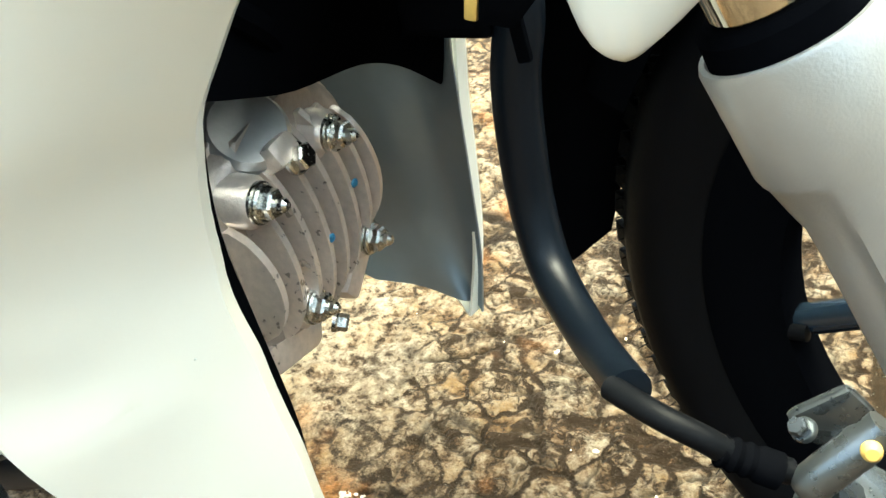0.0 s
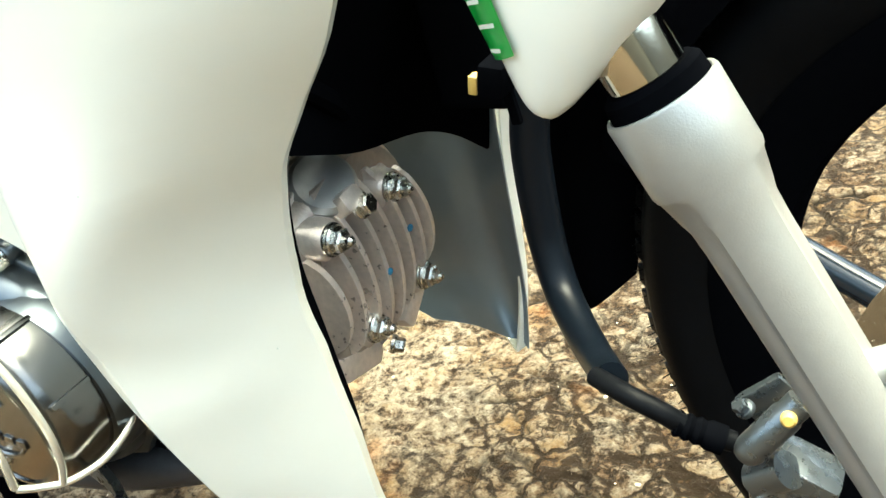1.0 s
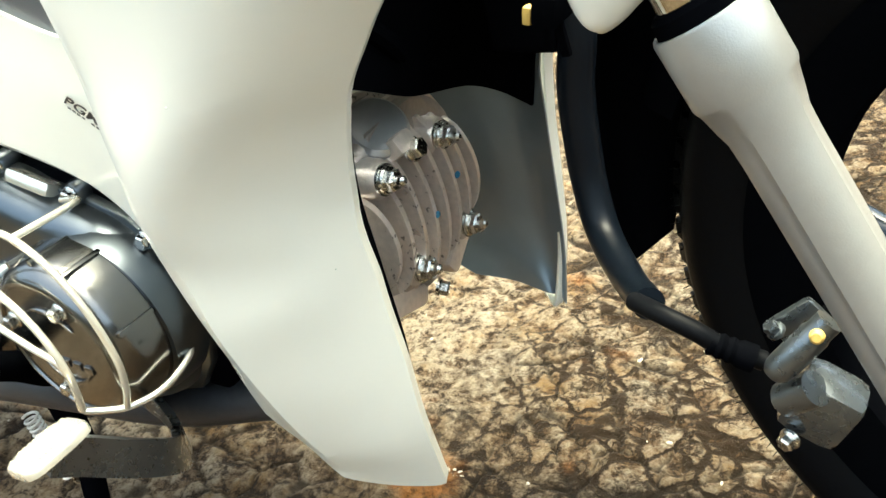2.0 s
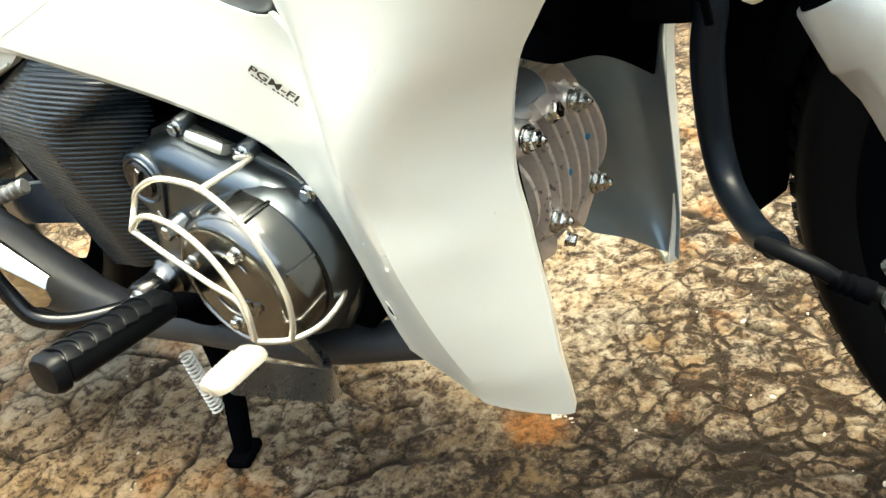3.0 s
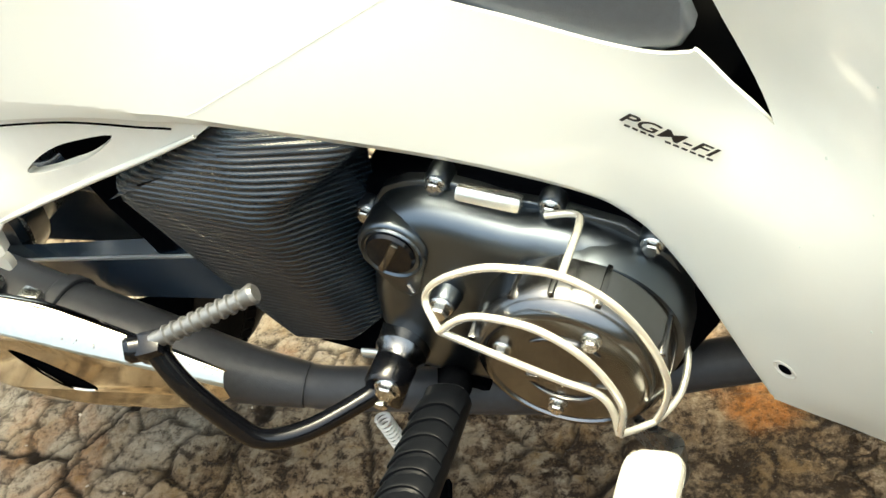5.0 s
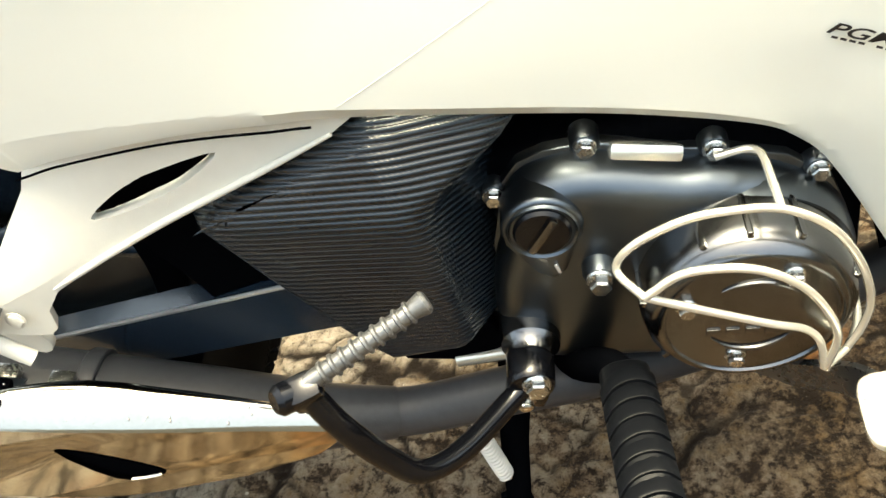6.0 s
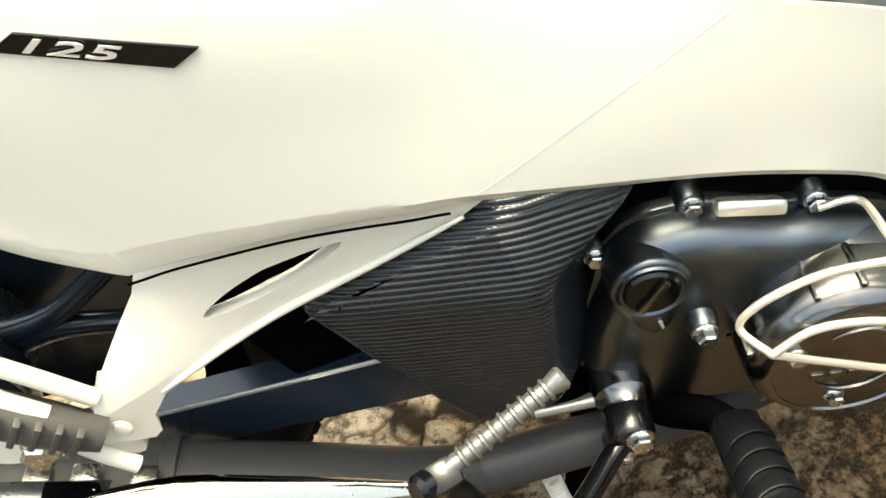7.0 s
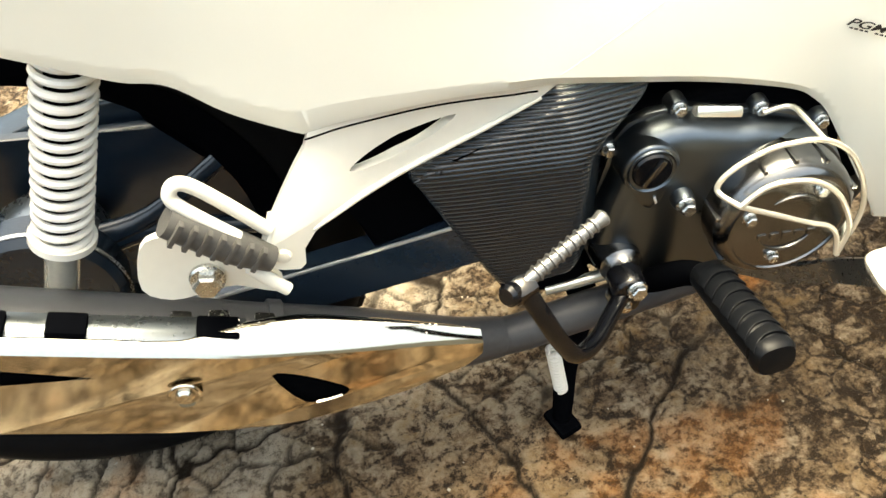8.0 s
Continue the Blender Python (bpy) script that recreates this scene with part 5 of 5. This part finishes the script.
part("shield_channel", loft(rows, 3, 2, 0.0012, out=(-0.4, -0.6, 0.9)), BLUE_STEEL, silencer, "grey channel under the shield edge", 60)
for x, long in ((-0.371, 0.030), (-0.462, 0.026), (-0.52, 0.05)):
    z = float(np.interp(x, [q[0] for q in TOP[::-1]], [q[1] for q in TOP[::-1]]))
    part("shield_spacer", block((x, shield_depth(x, z) + 0.020, z + 0.0095), (long, 0.020, 0.007), (0, 22.5, 0), 0.002), BLACK, silencer)
part("slot_lining", plate(rounded([(-0.352, 0.298), (-0.325, 0.290), (-0.296, 0.262), (-0.288, 0.240), (-0.305, 0.232), (-0.335, 0.240)], 2), [], lambda x, z: shield_depth(x, z) + 0.004, 0.001), BLACK, silencer)
part("slot_lining", plate([(-0.45, 0.338), (-0.509, 0.376), (-0.70, 0.458), (-0.71, 0.435), (-0.517, 0.349)], [], lambda x, z: shield_depth(x, z) + 0.004, 0.001), BLACK, silencer)
c = Vector((-0.409, shield_depth(-0.409, 0.296), 0.297))
part("shield_dimple", lathe([(0.0125, 0.0006), (0.0118, 0.0016), (0.0100, 0.0008), (0.0085, -0.0002), (0, -0.0002)], c, (0, -1, 0.05), 32), CHROME, silencer)
part("shield_screw", lathe([(0.0070, 0), (0.0070, 0.002), (0.005, 0.0042), (0, 0.0046)], c, (0, -1, 0.05), 24), CHROME, silencer)
random.seed(7)
bm = bmesh.new()
for _ in range(90):
    x = random.uniform(-0.36, -0.19)
    y0, z0 = shield_depth(x, 0.3), float(np.interp(x, [q[0] for q in TOP[::-1]], [q[1] for q in TOP[::-1]]))
    u = random.random()
    r = random.choice((0.0005, 0.0006, 0.0008, 0.0012))
    w = float(np.interp(x, (-0.36, -0.30, -0.184), (1.0, 0.95, 0.3)))
    u = u * u
    lathe([(r, 0), (r * 0.75, r * 0.45), (0, r * 0.6)], (x, y0 + 0.003 + 0.018 * w * (1 - u), z0 + 0.004 + 0.0155 * w * (1 - u)), (0, -0.6, 0.8), 8, bm)
tagged(part("water_beading", bm, CHROME, silencer), kind="stuff")
# straps and hanger
part("silencer_band", lathe([(0.0385, -0.006), (0.0395, -0.005), (0.0395, 0.005), (0.0385, 0.006)], (-0.352, -0.1455, 0.265), (-0.92, 0, 0.39), 32), PIPE, silencer)
for x, z in ((-0.376, 0.322), (-0.402, 0.330), (-0.345, 0.308)):
    part("shield_clip", block((x, -0.158, z), (0.016, 0.016, 0.010), (0, 22, 0), 0.003), STEEL, silencer)
HANG = rounded([(-0.400, 0.414), (-0.380, 0.420), (-0.356, 0.398), (-0.330, 0.378), (-0.318, 0.358), (-0.326, 0.348), (-0.350, 0.362), (-0.372, 0.362), (-0.396, 0.362), (-0.412, 0.378)], 3)
hanger = part("silencer_hanger", plate(HANG, [], lambda x, z: -0.166, 0.006), WHITE_SATIN, None, "white silencer hanger plate")
bolt(hanger, (-0.366, -0.167, 0.377), (0, -1, 0.05), 0.0088, 0.013, STEEL, "bolt", 0, "large zinc-plated flange bolt")

# ---- rear suspension and wheel ----
s0, s1 = Vector((-0.398, -0.105, 0.548)), Vector((-0.469, -0.105, 0.393))
sd = (s1 - s0).normalized()
shock = part("rear_shock", tube([s0 - sd * 0.03, s1 + sd * 0.01], 0.0125, 1, 18, straight=True), BLACK, None, "rear shock absorber with white coil spring")
part("coil_spring", coil(s0, s1, 0.0185, 0.0031, 17.0, 24), SPRING, shock, "white coil spring")
part("spring_seat", lathe([(0.024, 0), (0.024, 0.006), (0.018, 0.009), (0.012, 0.009)], s1 - sd * 0.001, sd, 30), SPRING, shock)
part("damper_body", tube([s1 + sd * 0.006, s1 + sd * 0.085], 0.0127, 1, 22, straight=True), SATIN_CHROME, shock)

R_AX, R_SIDE = Vector((-0.535, -0.006, 0.292)), Vector((0, -1, 0))


def wheel(parent_name, centre, side, radius, half, label, spokes=5, phase=0.35):
    """Tyre with shoulder blocks, cast rim and hub."""
    s = radius / 0.285
    k = half / 0.038
    prof = [(0.2165, -0.022), (0.226, -0.029), (0.240, -0.036), (0.254, -0.038), (0.266, -0.034), (0.276, -0.024), (0.283, -0.011), (0.285, 0), (0.283, 0.011), (0.276, 0.024), (0.266, 0.034), (0.254, 0.038), (0.240, 0.036), (0.226, 0.029), (0.2165, 0.022)]
    w = part(parent_name, lathe([(r * s, h * k) for r, h in prof], centre, side, 96, caps=False), RUBBER, None, label, 60)
    part("rim", lathe([(0.2215 * s, -0.026 * k), (0.224 * s, -0.029 * k), (0.218 * s, -0.029 * k), (0.200 * s, -0.024), (0.186 * s, -0.014), (0.184 * s, 0), (0.186 * s, 0.014), (0.200 * s, 0.024), (0.218 * s, 0.029 * k), (0.224 * s, 0.029 * k), (0.2215 * s, 0.026 * k)], centre, side, 72, caps=False), BLACK, w, "black cast rim")
    part("hub", lathe([(0.02, -0.05), (0.045, -0.04), (0.055, -0.02), (0.055, 0.02), (0.045, 0.04), (0.02, 0.05)], centre, side, 32), BLUE_STEEL, w)
    x, y, z = frame_of(side)
    for j in range(spokes):
        a = 2 * math.pi * (j + phase) / spokes
        for sg in (-1, 1):  # each spoke parts in two towards the rim
            d, e = (math.cos(a + sg * q) * x + math.sin(a + sg * q) * y for q in (0.08, 0.235))
            part("spoke", tube([centre + d * 0.04, centre + d * 0.10, centre + e * 0.196 * s], [0.014, 0.0095, 0.0085], 4, 12), ARM, w)
    # moulding whiskers on the shoulder edges
    rnd = random.Random(8)
    bm = bmesh.new()
    for j in range(230):
        a = 2 * math.pi * (j + rnd.uniform(-0.3, 0.3)) / 230
        for sg in (-1, 1):
            d = math.cos(a) * x + math.sin(a) * y
            p0 = centre + d * (0.2755 * s) + z * (sg * 0.0255 * k)
            q = (d * 0.55 + z * (sg * 0.9) + (math.cos(a) * y - math.sin(a) * x) * rnd.uniform(-0.5, 0.3)).normalized()
            tube([p0, p0 + q * rnd.uniform(0.003, 0.0065)], [0.0005, 0.00025], 1, 4, bm, True)
    tagged(part("moulding_whiskers", bm, RUBBER, w), kind="stuff")
    # tread grooves stand as raised blocks on both shoulders
    bm = bmesh.new()
    n = 84
    for j in range(n):
        for sg in (-1, 1):
            a = 2 * math.pi * (j + 0.25 * sg) / n
            d = math.cos(a) * x + math.sin(a) * y
            t = -math.sin(a) * x + math.cos(a) * y
            c = centre + d * (0.2712 * s) + z * (sg * 0.0215 * k)
            m = Matrix((t, (d * 0.55 + z * (sg * 0.83)).normalized(), t.cross((d * 0.55 + z * (sg * 0.83)).normalized()))).transposed()
            vs = bmesh.ops.create_cube(bm, size=1, matrix=Matrix.Translation(c) @ m.to_4x4() @ Matrix.Diagonal((0.014 * s, 0.0075, 0.026, 1)))
    tagged(part("tread_pattern", bm, RUBBER, w), kind="stuff")
    return w


rear = wheel("rear_wheel", R_AX, R_SIDE, 0.285, 0.040, "rear wheel with black cast rim", 3, 143 / 120)
part("brake_drum", lathe([(0.066, 0.02), (0.068, 0.05), (0.062, 0.056), (0.058, 0.056), (0.056, 0.052), (0, 0.052)], R_AX, R_SIDE, 40), ARM, rear, "dark brake drum")
part("drum_ring", lathe([(0.0700, 0.046), (0.0715, 0.048), (0.0700, 0.050), (0.0685, 0.048), (0.0700, 0.046)], R_AX, R_SIDE, 48, caps=False), STEEL, rear, "thin bright ring")
part("rear_mudguard", loft([[(-0.535 + 0.31 * math.cos(radians(a)), y, 0.292 + 0.31 * math.sin(radians(a))) for y in (-0.062, -0.045, 0.035, 0.05)] for a in (20, 45, 70, 95, 120, 150)], 3, 4, 0.002), BLACK, None, "black inner rear mudguard")
part("frame_tube", tube([(-0.08, -0.03, 0.30), (-0.2, -0.05, 0.42), (-0.38, -0.06, 0.55)], 0.014, 4, 14), BLACK, None, "black frame tube")
# black block added so that the stay's slit and gaps look dark
part("inner_fender", prism([(-0.292, 0.47), (-0.276, 0.41), (-0.266, 0.36), (-0.25, 0.30), (-0.18, 0.30), (-0.12, 0.44), (-0.16, 0.47)], 0.05, -0.108, 0.008), BLACK, None, "black block added behind the step stay to close the view")

# ---- front fork, wheel and brake ----
RAKE = Vector((0.446, 0, -0.895))
FORK_AT = Vector((0.4972, -0.1236, 0.4164))
FORK_SCALE = 0.88
def fork_body(at, axis):
    """Cast leg: collar, short taper, and a leg with a raised flat band along its outer side."""
    x, y, z = frame_of(axis)
    flat = Vector((0.45, -0.85, 0.25)) - z * Vector((0.45, -0.85, 0.25)).dot(z)
    flat.normalize()
    side = z.cross(flat)
    rows = []
    for r, h, k in ((0.001, -0.0605, 0), (0.0172, -0.0605, 0), (0.0180, -0.0618, 0), (0.0192, -0.0618, 0), (0.0198, -0.0605, 0), (0.0198, -0.0335, 0), (0.0194, -0.032, 0), (0.0186, -0.0308, 0.3), (0.0165, -0.021, 0.8), (0.0152, -0.016, 1), (0.0148, -0.006, 1), (0.0148, 0.16, 1), (0.019, 0.18, 0.5), (0.019, 0.22, 0), (0.001, 0.225, 0)):
        row = []
        for i in range(64):
            a = 2 * math.pi * i / 64
            off = abs((a + math.pi) % (2 * math.pi) - math.pi)
            lift = 0.0022 * k * (1.0 if off < 0.62 else max(0.0, 1 - (off - 0.62) / 0.12))
            row.append(Vector(at) + FORK_SCALE * (z * h + (r + lift) * (math.cos(a) * flat + math.sin(a) * side)))
        rows.append(row)
    bm = bmesh.new()
    grid_faces(bm, rows, closed=True, caps=True)
    return bm


fork = part("fork_leg", fork_body(FORK_AT, RAKE), FORK, None, "silver front fork leg", 30)
part("fork_cap", lathe([(0.0132, -0.0607), (0.0150, -0.059), (0.0155, -0.0528), (0.0, -0.0528)], FORK_AT, RAKE, 36), BLACK, fork, "black dust seal")
part("inner_tube", lathe([(0.0115, -0.20), (0.0115, -0.05)], FORK_AT, RAKE, 28), CHROME, fork, "chrome inner tube")
part("fork_boss", lathe([(0.006, 0), (0.0058, 0.020), (0.0045, 0.0225), (0, 0.0225)], FORK_AT + RAKE * 0.050, (0.9, 0.1, 0.42), 18), FORK, fork)
part("far_fork_leg", lathe([(0.0, -0.10), (0.0232, -0.060), (0.0232, -0.034), (0.0178, -0.014), (0.0172, 0.13), (0.019, 0.19), (0, 0.195)], FORK_AT + Vector((0.062, 0.18, 0.0)), RAKE, 32), FORK, None, "silver fork leg beyond the wheel")
WC, STEER = Vector((0.632, 0.042, 0.256)), radians(16.5)
HEADING = Vector((math.cos(STEER), -math.sin(STEER), 0))
SIDE = Vector((-math.sin(STEER), -math.cos(STEER), 0))
front = wheel("front_wheel", WC, SIDE, 0.257, 0.036, "front wheel with black cast rim", 3, 320 / 120)
part("brake_disc", lathe([(0.11, 0.058), (0.11, 0.062), (0.075, 0.062), (0.075, 0.058), (0.11, 0.058)], WC, SIDE, 56, caps=False), STEEL, front, "steel brake disc")
v0 = WC - HEADING * 0.185 + Vector((0, 0, -0.055)) + SIDE * 0.01
part("valve_stem", lathe([(0.0045, 0), (0.0045, 0.006), (0.0036, 0.007), (0.0036, 0.022), (0.0045, 0.0225), (0.0045, 0.034), (0, 0.035)], v0, (HEADING * 0.9 + Vector((0, 0, 0.25))), 14), RUBBER, front)
# mudguard round the rear of the tyre
rows = []
for a in range(25, 163, 9):
    c = math.cos(radians(a)), math.sin(radians(a))
    w = 0.047
    mid = WC + HEADING * (0.276 * c[0]) + Vector((0, 0, 0.276 * c[1]))
    low = WC + HEADING * (0.247 * c[0]) + Vector((0, 0, 0.247 * c[1]))
    rows.append([tuple(low + SIDE * w), tuple(low.lerp(mid, 0.75) + SIDE * (w - 0.002)), tuple(mid + SIDE * 0.028), tuple(mid), tuple(mid - SIDE * 0.028), tuple(low.lerp(mid, 0.75) - SIDE * (w - 0.002)), tuple(low - SIDE * w)])
part("front_mudguard", loft(rows, 3, 2, 0.002), BLACK, None, "black front mudguard")
left = [(0.345, 0.09, 0.46), (0.330, 0.110, 0.39), (0.326, 0.115, 0.367), (0.324, 0.115, 0.340), (0.3205, 0.115, 0.3115), (0.320, 0.115, 0.2685), (0.323, 0.115, 0.237), (0.3345, 0.115, 0.199)]
edge = [(0.43, 0.05, 0.48), (0.42, 0.075, 0.41), (0.416, 0.085, 0.385), (0.410, 0.092, 0.365), (0.402, 0.102, 0.338), (0.391, 0.110, 0.300), (0.381, 0.115, 0.268), (0.3735, 0.115, 0.2345)]
part("mud_flap", loft([[a, tuple((Vector(a) + Vector(b)) / 2 + Vector((-0.004, -0.010, -0.002))), b] for a, b in zip(left, edge)], 4, 4, 0.002, out=(0.2, -1, 0.4)), BLACK, None, "black pointed mudguard flap")
# caliper: cast body, piston housings, bracket, union and bolts
caliper = part("brake_caliper", block((0.494, -0.092, 0.282), (0.028, 0.022, 0.030), (0, 27, 0), 0.007), BLUE_STEEL, None, "grey alloy front brake caliper")
C0, C1 = Vector((0.479, -0.107, 0.308)), Vector((0.492, -0.101, 0.324))
part("piston_housing", lathe([(0.0, -0.002), (0.0042, -0.002), (0.0057, 0.0), (0.0062, 0.002), (0.0062, 0.022), (0.0055, 0.024), (0.0055, 0.030), (0, 0.030)], C0, C1 - C0, 28), BLUE_STEEL, caliper)
part("piston_housing", lathe([(0.0, -0.001), (0.0055, -0.001), (0.0075, 0.001), (0.0075, 0.018), (0, 0.019)], (0.48, -0.1, 0.287), (0.55, -0.1, 0.5), 24), BLUE_STEEL, caliper)
part("caliper_arm", tube([(0.48, -0.1, 0.287), (0.487, -0.096, 0.2845), (0.494, -0.092, 0.282)], [0.0055, 0.0085, 0.010], 4, 14), BLUE_STEEL, caliper)
part("caliper_bracket", block((0.484, -0.085, 0.317), (0.022, 0.005, 0.017), (0, -38, 12), 0.003), BLUE_STEEL, caliper)
part("rubber_cap", lathe([(0.003, 0), (0.0028, 0.002), (0.0018, 0.003), (0, 0.003)], (0.494, -0.106, 0.328), (0.1, -1, 0.4), 18), YELLOW, caliper, "yellow-brown bleeder cap")
bolt(caliper, (0.477, -0.094, 0.318), (-0.5, -0.4, 0.75), 0.0028, 0.006, BLUE_STEEL)
bolt(caliper, (0.484, -0.104, 0.271), (-0.4, -0.9, -0.1), 0.0032, 0.006)
for piece in (caliper, *caliper.children):
    piece.data.transform(Matrix.Translation((0.008, 0.004, 0.003)))
# brake hose in its sleeve
hose = part("brake_hose", tube([(0.379, 0.0, 0.52), (0.3795, -0.005, 0.47), (0.379, -0.008, 0.434), (0.379, -0.010, 0.416), (0.376, -0.012, 0.395), (0.376, -0.014, 0.369), (0.379, -0.018, 0.340), (0.389, -0.030, 0.319), (0.412, -0.060, 0.315), (0.433, -0.092, 0.328)], [0.0094, 0.0094, 0.0094, 0.0094, 0.0094, 0.0094, 0.0092, 0.0088, 0.0080, 0.0072], 6, 18), HOSE, None, "black rubber brake hose in a thick sleeve")
part("hose_core", tube([(0.427, -0.094, 0.330), (0.444, -0.104, 0.332), (0.457, -0.106, 0.328), (0.466, -0.104, 0.321), (0.482, -0.100, 0.313)], 0.0042, 6, 14), RUBBER, hose)
part("hose_collar", lathe([(0.0046, -0.007), (0.0054, -0.006), (0.0046, -0.004), (0.0056, -0.002), (0.0046, 0.0), (0.0056, 0.002), (0.0048, 0.004), (0.0058, 0.006), (0.0058, 0.012), (0, 0.012)], (0.468, -0.104, 0.320), (0.85, 0.1, -0.35), 18), BLACK, hose)
part("hose_clip", block((0.407, -0.088, 0.4585), (0.010, 0.020, 0.012), (0, 10, 0), 0.002), BLACK, hose)
part("clip_mark", block((0.4000, -0.095, 0.4575), (0.0036, 0.005, 0.0070), (0, 10, 0), 0.001), YELLOW, hose, "cream clip end")
part("clip_tail", block((0.4045, -0.080, 0.447), (0.004, 0.003, 0.024), (0, -8, 0), 0.001), BLACK, hose)
# white fork shroud with a green label
SHROUD = [[(0.398, -0.128, 0.545), (0.408, -0.148, 0.548), (0.455, -0.155, 0.560), (0.505, -0.140, 0.565), (0.512, -0.118, 0.565)],
          [(0.412, -0.126, 0.505), (0.420, -0.144, 0.508), (0.448, -0.151, 0.518), (0.485, -0.138, 0.520), (0.492, -0.118, 0.520)],
          [(0.421, -0.124, 0.480), (0.427, -0.141, 0.481), (0.444, -0.148, 0.484), (0.465, -0.138, 0.488), (0.474, -0.120, 0.490)],
          [(0.428, -0.122, 0.464), (0.431, -0.138, 0.463), (0.440, -0.143, 0.462), (0.450, -0.135, 0.466), (0.456, -0.120, 0.470)],
          [(0.432, -0.122, 0.459), (0.434, -0.134, 0.458), (0.439, -0.138, 0.457), (0.444, -0.132, 0.459), (0.448, -0.122, 0.463)]]
SHROUD = [[(x + 0.009, y - 0.004, z + 0.009) for x, y, z in row] for row in SHROUD]
shroud = part("fork_shroud", loft(SHROUD, 4, 4, 0.002), WHITE, None, "white fork shroud with a green label", 60)
S_SKIN = skin(SHROUD)
bm = bmesh.new()
rows = []
for t in np.linspace(0, 1, 7):
    a = Vector((0.4295, 0, 0.4835)).lerp(Vector((0.4135, 0, 0.54)), float(t))
    b = Vector((0.4415, 0, 0.4885)).lerp(Vector((0.429, 0, 0.545)), float(t))
    rows.append([on_skin(a.lerp(b, u).x + 0.004, a.lerp(b, u).z, S_SKIN, 0.0016)[0] for u in (0, 0.25, 0.5, 0.75, 1)])
grid_faces(bm, rows)
part("green_label", bm, GREEN, shroud, "green printed label", 60)
bm = bmesh.new()
for k in range(8):
    a = Vector((0.4335, 0, 0.488)).lerp(Vector((0.420, 0, 0.535)), k / 7)
    w = (0.004, 0.006, 0.005, 0.003)[k % 4]
    q = [on_skin(a.x + 0.004 + dx, a.z + dz + 0.25 * dx, S_SKIN, 0.0022)[0] for dx, dz in ((0, 0), (w, 0), (w, 0.0013), (0, 0.0013))]
    bm.faces.new([bm.verts.new(c) for c in q])
part("label_print", bm, PALE_INK, shroud, "", 0)
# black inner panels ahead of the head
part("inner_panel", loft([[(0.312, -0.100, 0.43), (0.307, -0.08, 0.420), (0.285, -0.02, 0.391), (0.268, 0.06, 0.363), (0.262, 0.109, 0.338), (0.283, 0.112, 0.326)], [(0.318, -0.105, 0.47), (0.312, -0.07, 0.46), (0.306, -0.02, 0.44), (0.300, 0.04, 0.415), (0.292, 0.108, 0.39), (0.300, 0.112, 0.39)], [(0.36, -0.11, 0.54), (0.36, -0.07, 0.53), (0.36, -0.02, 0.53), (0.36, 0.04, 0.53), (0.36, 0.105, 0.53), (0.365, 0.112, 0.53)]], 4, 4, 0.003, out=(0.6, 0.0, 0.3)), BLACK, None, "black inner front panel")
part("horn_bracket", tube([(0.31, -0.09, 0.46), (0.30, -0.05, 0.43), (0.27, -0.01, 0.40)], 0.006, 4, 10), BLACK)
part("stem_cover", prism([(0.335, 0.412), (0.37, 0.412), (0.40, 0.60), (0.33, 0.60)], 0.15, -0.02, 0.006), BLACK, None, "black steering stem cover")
